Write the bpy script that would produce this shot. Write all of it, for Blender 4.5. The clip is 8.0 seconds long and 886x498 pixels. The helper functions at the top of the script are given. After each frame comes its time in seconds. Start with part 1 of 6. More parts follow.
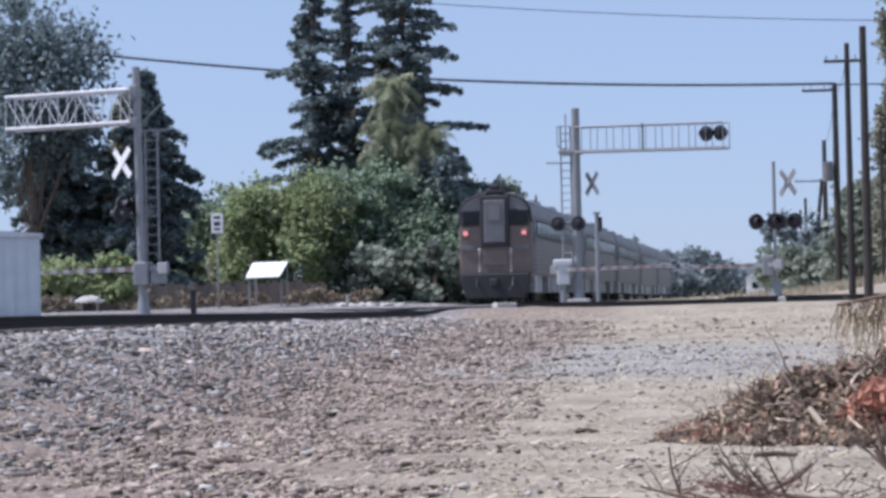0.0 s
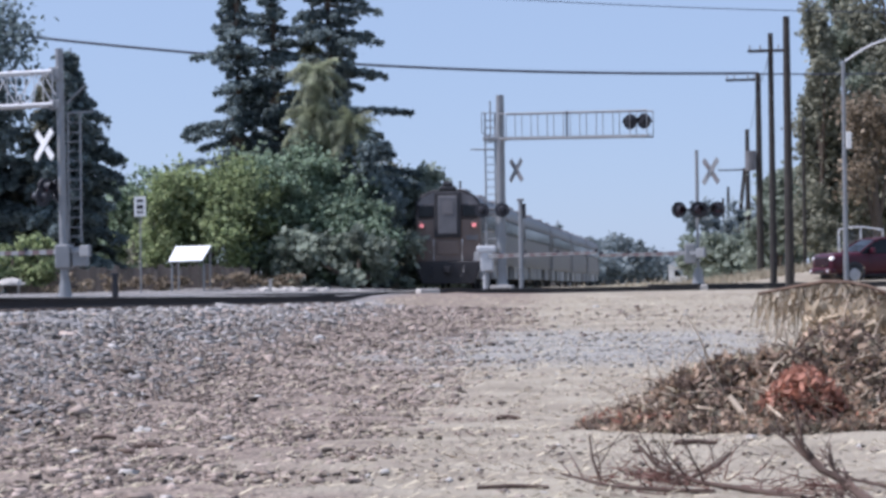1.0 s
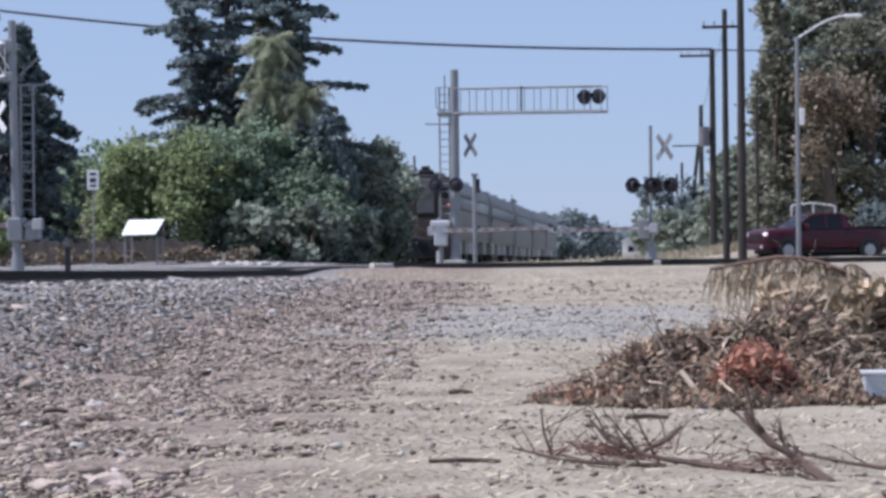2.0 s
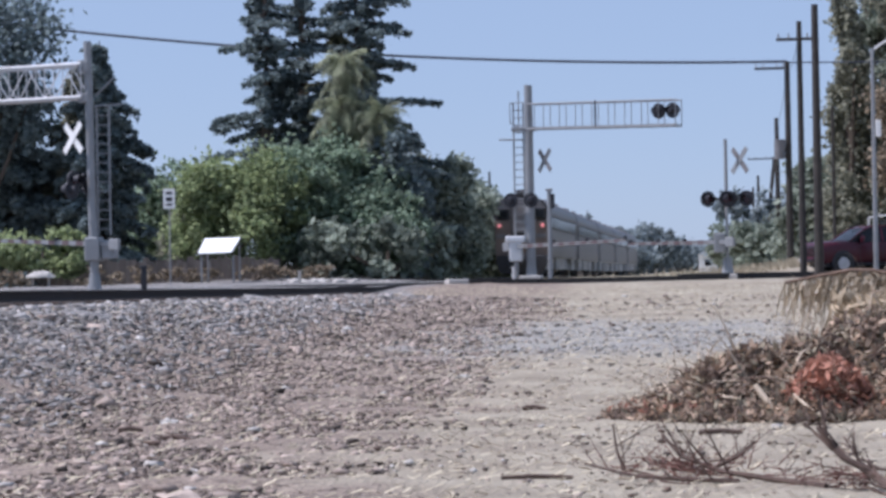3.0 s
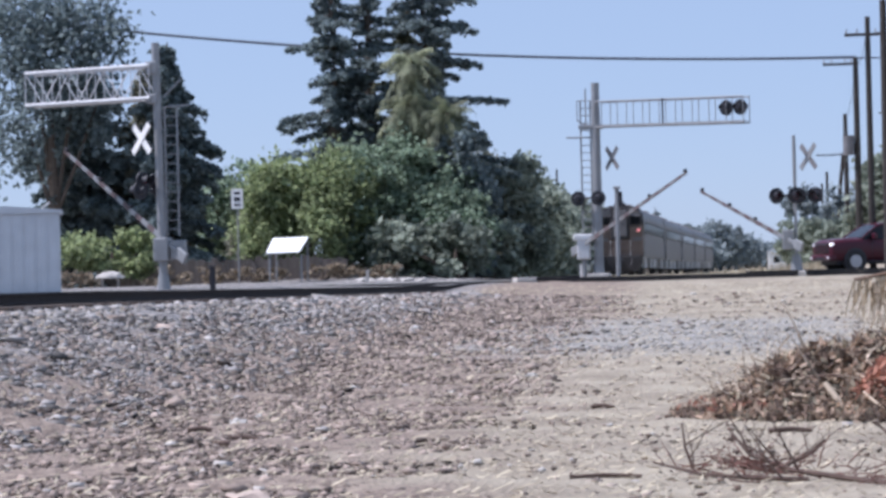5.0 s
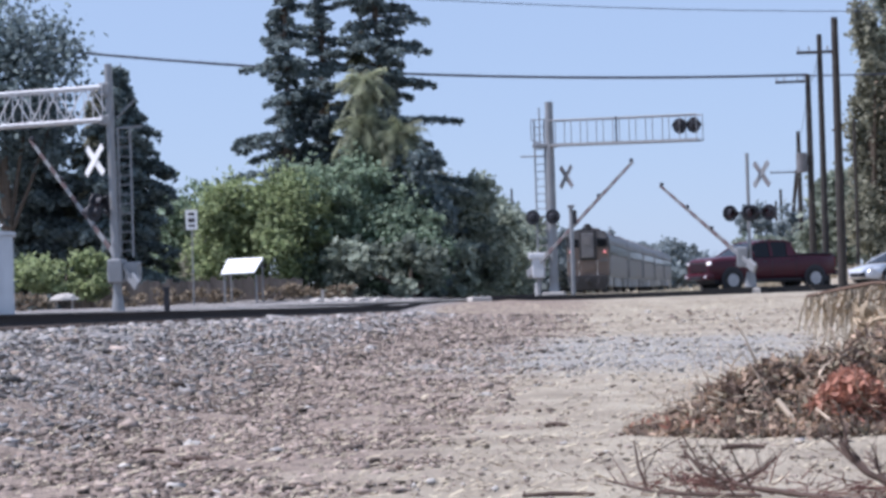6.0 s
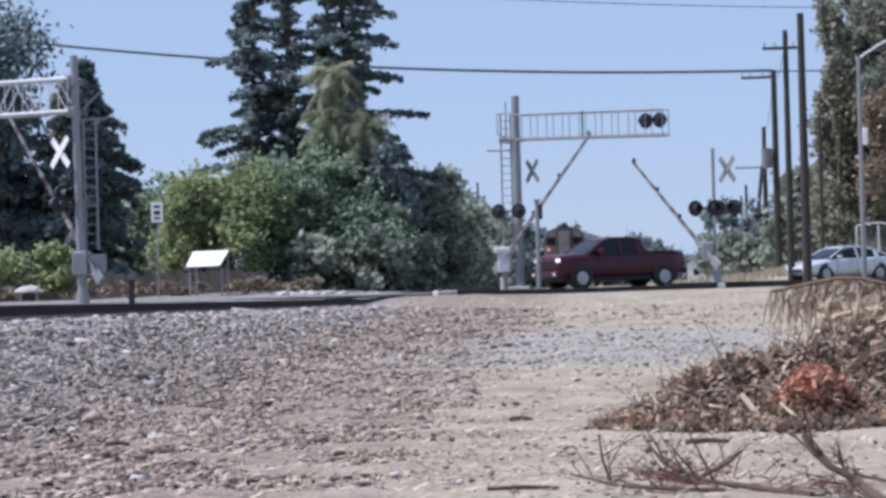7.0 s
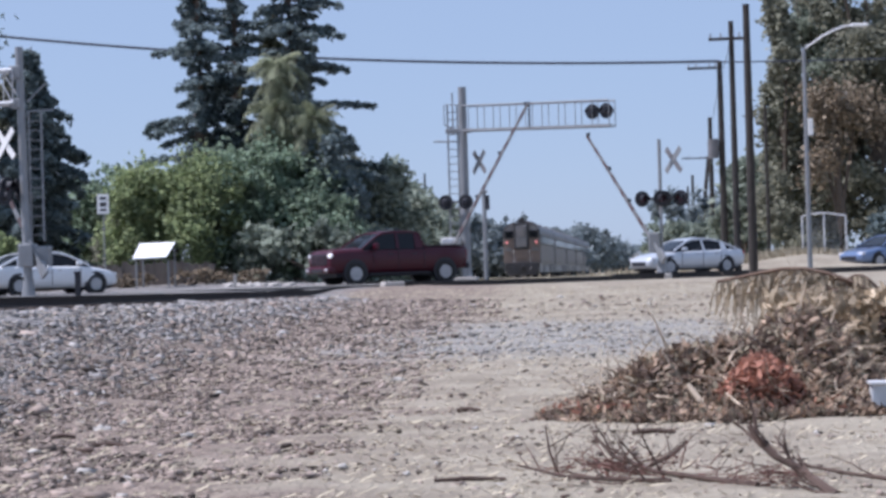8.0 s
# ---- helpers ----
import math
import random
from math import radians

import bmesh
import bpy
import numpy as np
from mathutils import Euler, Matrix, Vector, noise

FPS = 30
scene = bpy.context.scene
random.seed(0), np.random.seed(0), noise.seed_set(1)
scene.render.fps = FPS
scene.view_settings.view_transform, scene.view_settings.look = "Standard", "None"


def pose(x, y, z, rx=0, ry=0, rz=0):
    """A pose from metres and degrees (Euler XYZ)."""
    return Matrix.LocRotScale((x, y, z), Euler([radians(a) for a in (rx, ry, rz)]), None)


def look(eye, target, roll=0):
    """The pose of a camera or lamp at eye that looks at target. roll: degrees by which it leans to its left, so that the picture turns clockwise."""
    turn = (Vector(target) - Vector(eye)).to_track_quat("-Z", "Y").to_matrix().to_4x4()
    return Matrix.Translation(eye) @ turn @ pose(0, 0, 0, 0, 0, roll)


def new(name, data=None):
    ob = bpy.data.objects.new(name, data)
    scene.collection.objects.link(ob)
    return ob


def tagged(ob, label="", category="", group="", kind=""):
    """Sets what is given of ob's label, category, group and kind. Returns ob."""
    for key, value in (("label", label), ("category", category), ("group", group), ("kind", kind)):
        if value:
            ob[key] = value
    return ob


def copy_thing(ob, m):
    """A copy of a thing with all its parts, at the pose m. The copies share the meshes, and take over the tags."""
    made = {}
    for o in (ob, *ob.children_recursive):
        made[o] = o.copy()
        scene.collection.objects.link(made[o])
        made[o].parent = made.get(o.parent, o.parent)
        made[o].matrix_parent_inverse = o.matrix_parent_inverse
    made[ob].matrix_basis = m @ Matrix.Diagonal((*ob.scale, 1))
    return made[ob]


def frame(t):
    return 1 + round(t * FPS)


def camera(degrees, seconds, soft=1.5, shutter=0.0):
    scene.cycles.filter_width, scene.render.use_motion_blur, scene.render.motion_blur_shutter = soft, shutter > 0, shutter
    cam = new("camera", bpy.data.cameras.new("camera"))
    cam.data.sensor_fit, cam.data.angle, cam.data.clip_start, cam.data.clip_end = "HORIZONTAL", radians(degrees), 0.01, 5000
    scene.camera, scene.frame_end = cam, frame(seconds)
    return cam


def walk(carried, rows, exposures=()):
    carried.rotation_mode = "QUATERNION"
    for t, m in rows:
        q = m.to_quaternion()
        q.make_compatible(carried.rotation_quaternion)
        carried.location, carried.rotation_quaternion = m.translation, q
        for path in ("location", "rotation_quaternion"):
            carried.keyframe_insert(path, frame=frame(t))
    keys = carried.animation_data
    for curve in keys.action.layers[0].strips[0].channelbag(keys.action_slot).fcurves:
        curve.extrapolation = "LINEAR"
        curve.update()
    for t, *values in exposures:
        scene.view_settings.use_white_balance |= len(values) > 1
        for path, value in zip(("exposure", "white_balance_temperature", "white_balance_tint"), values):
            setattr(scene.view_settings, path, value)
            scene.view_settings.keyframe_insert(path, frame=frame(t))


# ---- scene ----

# ---- camera: stands still, turned by hand ----
EYE = 1.30
cam = camera(22.0, 8.0, soft=3.3)
PATH = [
    (0, 0.0000, 0.0000, 8.242, 1.211, -1.203),
    (0.5, 0.0033, 0.0025, 8.008, 1.787, -0.500),
    (1, 0.0047, 0.0051, 6.331, 0.816, -0.728),
    (1.2, 0.0092, 0.0000, 5.732, 0.576, -0.810),
    (2.3, 0.0214, 0.0003, 5.177, -0.101, -0.543),
    (2.5, 0.0338, 0.0025, 7.002, -0.283, -0.792),
    (3, 0.0518, 0.0048, 7.091, 0.591, -1.033),
    (3.5, 0.0613, -0.0050, 7.705, 0.880, -1.351),
    (4, 0.0566, -0.0032, 8.347, -0.143, -1.447),
    (4.5, 0.0521, -0.0004, 8.579, 0.107, -1.424),
    (4.7, 0.0469, 0.0098, 8.747, 0.266, -1.297),
    (5.8, 0.0866, 0.0090, 8.622, 1.235, -1.667),
    (6, 0.0801, 0.0088, 7.664, 1.048, -1.731),
    (6.5, 0.0800, 0.0090, 6.827, 0.723, -1.703),
    (7, 0.0808, 0.0050, 6.808, 0.870, -1.490),
    (7.5, 0.0945, 0.0051, 5.638, 0.433, -1.711),
    (8, 0.0871, 0.0103, 5.492, 0.605, -1.653),
]
walk(cam, [(t, pose(x, 0, EYE + z, 90 + pitch, 0, yaw) @ pose(0, 0, 0, 0, 0, roll)) for t, x, z, yaw, pitch, roll in PATH],
     exposures=[(t, e, 5700, 20) for t, e in ((0, 0.37), (0.5, 0.43), (1, 0.38), (2.5, 0.24), (3, 0.26), (3.5, 0.35), (4.5, 0.37), (6, 0.47), (6.5, 0.40), (7.5, 0.37), (8, 0.29))])

# ---- world and sun ----
SUN_AZ, SUN_EL = radians(-98), radians(57)   # azimuth from +y towards +x
world = bpy.data.worlds.new("sky")
scene.world = world
world.use_nodes = True
wn = world.node_tree.nodes
sky = wn.new("ShaderNodeTexSky")
sky.sky_type, sky.sun_disc = "NISHITA", False
sky.sun_elevation, sky.sun_rotation = SUN_EL, SUN_AZ
sky.air_density, sky.dust_density, sky.ozone_density = 1.0, 0.7, 1.2
sky.altitude = 1200
wn["Background"].inputs["Strength"].default_value = 0.082
haze = wn.new("ShaderNodeMix")       # summer haze evens out the sky
haze.data_type = "RGBA"
haze.inputs[0].default_value = 0.72
haze.inputs[7].default_value = (4.25, 5.4, 6.75, 1)
world.node_tree.links.new(sky.outputs["Color"], haze.inputs[6])
world.node_tree.links.new(haze.outputs[2], wn["Background"].inputs["Color"])
sun = new("sun", bpy.data.lights.new("sun", "SUN"))
sun.data.energy, sun.data.angle, sun.data.color = 4.5, radians(0.6), (1.0, 0.955, 0.89)
sun_way = Vector((math.sin(SUN_AZ) * math.cos(SUN_EL), math.cos(SUN_AZ) * math.cos(SUN_EL), math.sin(SUN_EL)))
sun.matrix_world = look(sun_way * 200, (0, 0, 0))


# ---- materials ----
def mat(name, color, rough=0.6, metal=0.0, vary=0.25, scale=3.0, bump=0.0, fine=40.0, spec=0.5, island=0.0, per_object=0.0, coat=0.0, through_light=0.0):
    """A surface with grain at two scales; island / per_object add brightness changes from piece to piece."""
    m = bpy.data.materials.new(name)
    m.use_nodes = True
    nt = m.node_tree
    n, l = nt.nodes, nt.links
    b = n["Principled BSDF"]
    b.inputs["Roughness"].default_value = rough
    b.inputs["Metallic"].default_value = metal
    b.inputs["Specular IOR Level"].default_value = spec
    b.inputs["Coat Weight"].default_value = coat
    co = n.new("ShaderNodeTexCoord")
    big, small = n.new("ShaderNodeTexNoise"), n.new("ShaderNodeTexNoise")
    big.inputs["Scale"].default_value, small.inputs["Scale"].default_value = scale, fine
    big.inputs["Detail"].default_value, small.inputs["Detail"].default_value = 5, 3
    for t in (big, small):
        l.new(co.outputs["Object"], t.inputs["Vector"])
    add = n.new("ShaderNodeMath")
    add.operation = "MULTIPLY_ADD"
    l.new(small.outputs["Fac"], add.inputs[0])
    add.inputs[1].default_value = 0.6
    l.new(big.outputs["Fac"], add.inputs[2])
    mr = n.new("ShaderNodeMapRange")
    mr.inputs["From Min"].default_value, mr.inputs["From Max"].default_value = 0.45, 1.15
    mr.inputs["To Min"].default_value, mr.inputs["To Max"].default_value = 1 - vary, 1 + vary
    l.new(add.outputs[0], mr.inputs["Value"])
    last = mr.outputs["Result"]
    for amount, node, socket in ((island, "ShaderNodeNewGeometry", "Random Per Island"), (per_object, "ShaderNodeObjectInfo", "Random")):
        if amount:
            g, r, k = n.new(node), n.new("ShaderNodeMapRange"), n.new("ShaderNodeMath")
            r.inputs["To Min"].default_value, r.inputs["To Max"].default_value = 1 - amount, 1 + amount
            l.new(g.outputs[socket], r.inputs["Value"])
            k.operation = "MULTIPLY"
            l.new(last, k.inputs[0])
            l.new(r.outputs["Result"], k.inputs[1])
            last = k.outputs[0]
    mul = n.new("ShaderNodeVectorMath")
    mul.operation = "SCALE"
    mul.inputs[0].default_value = color
    l.new(last, mul.inputs["Scale"])
    l.new(mul.outputs[0], b.inputs["Base Color"])
    if bump:
        bp = n.new("ShaderNodeBump")
        bp.inputs["Strength"].default_value, bp.inputs["Distance"].default_value = bump, 0.03
        l.new(small.outputs["Fac"], bp.inputs["Height"])
        l.new(bp.outputs[0], b.inputs["Normal"])
    if through_light:
        tr, mx = n.new("ShaderNodeBsdfTranslucent"), n.new("ShaderNodeMixShader")
        l.new(mul.outputs[0], tr.inputs["Color"])
        mx.inputs[0].default_value = through_light
        l.new(b.outputs[0], mx.inputs[1])
        l.new(tr.outputs[0], mx.inputs[2])
        l.new(mx.outputs[0], n["Material Output"].inputs["Surface"])
    return m


def glow(name, color, strength):
    m = mat(name, color, 0.3)
    b = m.node_tree.nodes["Principled BSDF"]
    b.inputs["Emission Color"].default_value = (*color, 1)
    b.inputs["Emission Strength"].default_value = strength
    return m


def ground_material():
    """Gravel by the track, a pale gravel patch, and dry dirt elsewhere, with ragged borders."""
    m = bpy.data.materials.new("ground")
    m.use_nodes = True
    nt = m.node_tree
    n, l = nt.nodes, nt.links
    b = n["Principled BSDF"]
    b.inputs["Roughness"].default_value = 0.95
    b.inputs["Specular IOR Level"].default_value = 0.15
    co = n.new("ShaderNodeTexCoord")
    sep = n.new("ShaderNodeSeparateXYZ")
    l.new(co.outputs["Object"], sep.inputs[0])

    def noise_tex(scale, detail=4):
        t = n.new("ShaderNodeTexNoise")
        t.inputs["Scale"].default_value, t.inputs["Detail"].default_value = scale, detail
        l.new(co.outputs["Object"], t.inputs["Vector"])
        return t.outputs["Fac"]

    def calc(op, a, c):
        k = n.new("ShaderNodeMath")
        k.operation = op
        for i, v in enumerate((a, c)):
            if isinstance(v, (int, float)):
                k.inputs[i].default_value = v
            else:
                l.new(v, k.inputs[i])
        return k.outputs[0]

    def span(v, lo, hi):
        r = n.new("ShaderNodeMapRange")
        r.interpolation_type = "SMOOTHSTEP"
        r.inputs["From Min"].default_value, r.inputs["From Max"].default_value = lo, hi
        l.new(v, r.inputs["Value"])
        return r.outputs["Result"]

    def blend(f, a, c):
        x = n.new("ShaderNodeMix")
        x.data_type = "RGBA"
        if isinstance(f, (int, float)):
            x.inputs[0].default_value = f
        else:
            l.new(f, x.inputs[0])
        for i, v in ((6, a), (7, c)):
            if isinstance(v, tuple):
                x.inputs[i].default_value = (*v, 1)
            else:
                l.new(v, x.inputs[i])
        return x.outputs[2]

    wob = calc("MULTIPLY", calc("SUBTRACT", noise_tex(0.35, 5), 0.5), 5.0)
    wob2 = calc("MULTIPLY", calc("SUBTRACT", noise_tex(2.2, 4), 0.5), 2.0)
    vor = n.new("ShaderNodeTexVoronoi")
    vor.inputs["Scale"].default_value = 19
    l.new(co.outputs["Object"], vor.inputs["Vector"])
    stone = n.new("ShaderNodeSeparateColor")
    l.new(vor.outputs["Color"], stone.inputs[0])
    dirt = blend(span(noise_tex(0.8, 6), 0.35, 0.68), (0.37, 0.325, 0.25), (0.265, 0.225, 0.172))
    dirt = blend(calc("MULTIPLY", span(noise_tex(14, 5), 0.48, 0.72), 0.55), dirt, (0.42, 0.375, 0.30))
    # darker trodden streaks across the dirt
    streak = n.new("ShaderNodeMapping")
    streak.inputs["Scale"].default_value = (0.25, 1.6, 1)
    l.new(co.outputs["Object"], streak.inputs["Vector"])
    bands = n.new("ShaderNodeTexNoise")
    bands.inputs["Scale"].default_value, bands.inputs["Detail"].default_value = 1.0, 6
    l.new(streak.outputs[0], bands.inputs["Vector"])
    dirt = blend(calc("MULTIPLY", span(bands.outputs["Fac"], 0.5, 0.68), 0.6), dirt, (0.215, 0.18, 0.14))
    brown = blend(stone.outputs[0], (0.14, 0.108, 0.088), (0.33, 0.265, 0.215))
    grey = blend(stone.outputs[1], (0.13, 0.123, 0.118), (0.34, 0.32, 0.305))
    x = calc("ADD", calc("ADD", sep.outputs[0], wob), wob2)
    y = calc("ADD", calc("ADD", sep.outputs[1], wob), wob2)
    along = calc("ADD", x, calc("MULTIPLY", sep.outputs[1], 0.045))
    c = blend(span(along, -2.6, -1.0), brown, dirt)
    c = blend(span(along, -7.6, -5.8), grey, c)
    pale = calc("MULTIPLY", calc("MULTIPLY", span(y, 30, 34), calc("SUBTRACT", 1.0, span(y, 42, 47))), span(x, -6.0, -4.6))
    pale = calc("MULTIPLY", pale, calc("SUBTRACT", 1.0, span(x, 0.2, 2.2)))
    light = blend(stone.outputs[2], (0.19, 0.185, 0.175), (0.37, 0.36, 0.335))
    c = blend(calc("MULTIPLY", pale, 0.75), c, light)
    far = span(sep.outputs[1], 100, 115)
    c = blend(far, c, blend(span(noise_tex(0.15, 6), 0.4, 0.6), (0.42, 0.36, 0.27), (0.23, 0.21, 0.13)))
    l.new(c, b.inputs["Base Color"])
    bp = n.new("ShaderNodeBump")
    bp.inputs["Strength"].default_value, bp.inputs["Distance"].default_value = 0.7, 0.04
    l.new(calc("ADD", vor.outputs["Distance"], noise_tex(30, 4)), bp.inputs["Height"])
    l.new(bp.outputs[0], b.inputs["Normal"])
    return m


M_GROUND = ground_material()
M_STONE_BROWN = mat("brown_stone", (0.255, 0.205, 0.172), 0.9, vary=0.3, scale=9, island=0.85, spec=0.2)
M_STONE_GREY = mat("grey_stone", (0.265, 0.25, 0.235), 0.9, vary=0.3, scale=9, island=0.8, spec=0.2)
M_STONE_PALE = mat("pale_grey_stone", (0.29, 0.28, 0.262), 0.9, vary=0.3, scale=9, island=0.7, spec=0.2)
M_STRAW = mat("straw", (0.42, 0.36, 0.26), 0.85, island=0.5, spec=0.2)
M_ASPHALT = mat("asphalt", (0.15, 0.138, 0.122), 0.9, vary=0.3, scale=0.8, bump=0.3, fine=60)
M_KERB = mat("tarred_kerb", (0.03, 0.028, 0.028), 0.85)
M_CONCRETE = mat("concrete", (0.46, 0.43, 0.39), 0.9, vary=0.25, scale=1.5, bump=0.2)
# rust taken nearly to black: the rail's shadowed side is in the colour
M_RAIL = mat("shaded_rusty_rail", (0.022, 0.016, 0.014), 0.85, 0.0, 0.35, 5)
M_RAILTOP = mat("worn_rail", (0.30, 0.28, 0.27), 0.35, 0.9, 0.15, 5)
M_TIE = mat("tie_wood", (0.10, 0.075, 0.06), 0.9, per_object=0.3)
M_GALV = mat("galvanised_steel", (0.27, 0.275, 0.28), 0.5, 0.35, 0.2, 2)
M_GALV_LIGHT = mat("aluminium_tube", (0.60, 0.60, 0.60), 0.45, 0.2, 0.12, 2)
M_WHITE = mat("white_paint", (0.78, 0.77, 0.74), 0.5, vary=0.12)
# both arm paints are darkened, the arms' backlit look put into the colour
M_ARM = mat("faded_red_arm_paint", (0.105, 0.075, 0.075), 0.7, vary=0.25)
M_ARM_PALE = mat("backlit_arm_paint", (0.17, 0.165, 0.165), 0.7, vary=0.25)
M_BLACK = mat("black_paint", (0.018, 0.018, 0.024), 0.55)
M_LENS = mat("red_lens", (0.03, 0.002, 0.008), 0.15)
M_POLE = mat("weathered_pole", (0.04, 0.034, 0.03), 0.9, vary=0.4, scale=4, fine=25, bump=0.4)
M_WIRE = mat("cable", (0.035, 0.045, 0.07), 0.6)
M_BARK = mat("bark", (0.11, 0.085, 0.065), 0.95, vary=0.4, scale=5, bump=0.6)
M_TWIG = mat("dry_twig", (0.105, 0.068, 0.052), 0.9, vary=0.35, scale=8, island=0.4)
M_TWIG_PALE = mat("pale_twig", (0.52, 0.42, 0.31), 0.9, vary=0.3, scale=8, island=0.45)
M_FROND = mat("dry_frond", (0.42, 0.335, 0.23), 0.9, vary=0.3, scale=6, island=0.5, through_light=0.2)
M_FROND_STEM = mat("frond_stem", (0.20, 0.13, 0.09), 0.85, vary=0.3, scale=8)
M_TWIG_RED = mat("red_brown_twig", (0.155, 0.078, 0.06), 0.9, island=0.4)
M_DRYLEAF = mat("dry_leaf", (0.47, 0.345, 0.245), 0.9, island=0.55, through_light=0.25)
M_OLIVELEAF = mat("olive_dry_leaf", (0.30, 0.255, 0.18), 0.9, island=0.55, through_light=0.2)
# near-black colour for the shade deep in the brush heap
M_CORE = mat("heap_shade", (0.075, 0.058, 0.046), 0.95, vary=0.5, scale=10, bump=0.8)
M_DARKLEAF = mat("withered_dark_leaf", (0.19, 0.135, 0.10), 0.9, island=0.55, through_light=0.2)
M_REDLEAF = mat("rust_red_leaf", (0.43, 0.215, 0.15), 0.9, island=0.5, through_light=0.3)
M_CONIFER = mat("conifer_needles", (0.195, 0.24, 0.24), 0.85, island=0.5, vary=0.3, scale=0.5, spec=0.2, through_light=0.48)
M_CONIFER_WARM = mat("old_needles", (0.21, 0.21, 0.135), 0.85, island=0.5, vary=0.3, scale=0.5, spec=0.2, through_light=0.48)
M_LEAF_GREEN = mat("green_leaf", (0.25, 0.32, 0.225), 0.75, island=0.5, vary=0.35, scale=0.4, spec=0.2, through_light=0.48)
M_LEAF_YELLOW = mat("yellow_green_leaf", (0.285, 0.335, 0.17), 0.75, island=0.45, vary=0.35, scale=0.4, spec=0.2, through_light=0.48)
M_LEAF_DUSTY = mat("dusty_leaf", (0.275, 0.31, 0.25), 0.85, island=0.45, vary=0.3, scale=0.4, spec=0.15, through_light=0.48)
M_LEAF_OLIVE = mat("olive_leaf", (0.27, 0.27, 0.205), 0.8, island=0.5, vary=0.35, scale=0.4, spec=0.2, through_light=0.48)
# the pale blue of distant air is put into this leaf colour
M_LEAF_HAZE = mat("haze_tinted_leaf", (0.25, 0.29, 0.30), 0.9, island=0.35, vary=0.3, scale=0.2, spec=0.1, through_light=0.48)
M_PALM = mat("palm_frond", (0.25, 0.27, 0.165), 0.7, island=0.5, per_object=0.45, through_light=0.3)
M_SCRUB = mat("dry_scrub_leaf", (0.27, 0.22, 0.16), 0.9, island=0.5, spec=0.2, through_light=0.3)
M_FENCE = mat("fence_boards", (0.15, 0.125, 0.108), 0.9, per_object=0.3, vary=0.3, scale=3)
M_SHEET = mat("pale_sheet_metal", (0.52, 0.55, 0.58), 0.55, 0.1, 0.12, 2)
M_TRUCK = mat("dark_red_car_paint", (0.055, 0.006, 0.015), 0.32, 0.0, 0.08, 2, spec=0.3, coat=0.2)
M_SILVER = mat("silver_car_paint", (0.60, 0.62, 0.65), 0.3, 0.3, 0.06, 2, coat=0.7)
M_WHITECAR = mat("white_car_paint", (0.76, 0.77, 0.78), 0.3, 0.0, 0.05, 2, coat=0.7)
M_BLUECAR = mat("blue_car_paint", (0.16, 0.22, 0.36), 0.3, 0.4, 0.06, 2, coat=0.7)
M_GLASS = mat("tinted_glass", (0.010, 0.011, 0.014), 0.08, 0, 0.05, spec=0.3)
M_TYRE = mat("tyre_rubber", (0.022, 0.022, 0.022), 0.85)
M_RIM = mat("alloy_rim", (0.42, 0.42, 0.43), 0.4, 0.4)
M_CHROME = mat("chrome", (0.6, 0.6, 0.62), 0.2, 1.0, 0.05)
# weak glow imitates the sun glinting off the left headlight
M_HEADLIGHT_GLINT = glow("headlight", (1.0, 0.97, 0.93), 0.45)
M_AMBER = glow("amber_lamp", (1.0, 0.62, 0.05), 0.35)
M_LAMP_OFF = mat("clear_lamp", (0.7, 0.7, 0.72), 0.1)
M_TAIL = mat("tail_lamp", (0.35, 0.012, 0.012), 0.2)
M_TRAIN_TAIL = glow("train_tail_lamp", (1.0, 0.3, 0.28), 0.4)
M_TRAIN = mat("train_stainless_side", (0.165, 0.158, 0.16), 0.45, 0.35, 0.15, 1.2)
M_TRAIN_ORANGE = mat("train_tan_front", (0.175, 0.132, 0.112), 0.55, 0, 0.2, 1.5)
M_TRAIN_GREY = mat("train_grey", (0.20, 0.185, 0.185), 0.5, 0.1, 0.15, 1.5)
M_TRAIN_DARK = mat("train_dark", (0.035, 0.033, 0.036), 0.7, 0.0, 0.2)
M_LOCKER = mat("pale_equipment_paint", (0.52, 0.49, 0.46), 0.6, 0.0, 0.25, 3, per_object=0.25)
M_TRAIN_DOOR = mat("train_door", (0.16, 0.155, 0.16), 0.6, 0.0, 0.2)
M_ROOFWHITE = mat("white_roof", (0.80, 0.80, 0.78), 0.6, vary=0.06)


# ---- mesh helpers ----
def finish(bm, name, material, smooth=False):
    me = bpy.data.meshes.new(name)
    bm.normal_update()
    bm.to_mesh(me)
    bm.free()
    me.materials.append(material)
    if smooth:
        me.shade_smooth()
    return me


def part(name, bm, material, parent=None, label="", smooth=False):
    ob = new(name, finish(bm, name, material, smooth))
    ob.parent = parent
    return tagged(ob, label)


def thing(name, m, label, category, group="", kind=""):
    ob = new(name)
    ob.empty_display_size = 0.2
    ob.matrix_world = m
    return tagged(ob, label, category, group, kind)


def box(bm, x0, x1, y0, y1, z0, z1, bevel=0.0, m=None):
    made = bmesh.ops.create_cube(bm, size=1, matrix=(m or Matrix()) @ Matrix.LocRotScale(((x0 + x1) / 2, (y0 + y1) / 2, (z0 + z1) / 2), None, (abs(x1 - x0), abs(y1 - y0), abs(z1 - z0))))
    if bevel:
        edges = {e for v in made["verts"] for e in v.link_edges}
        bmesh.ops.bevel(bm, geom=list(edges), offset=bevel, segments=2, affect="EDGES", profile=0.5)
    return bm


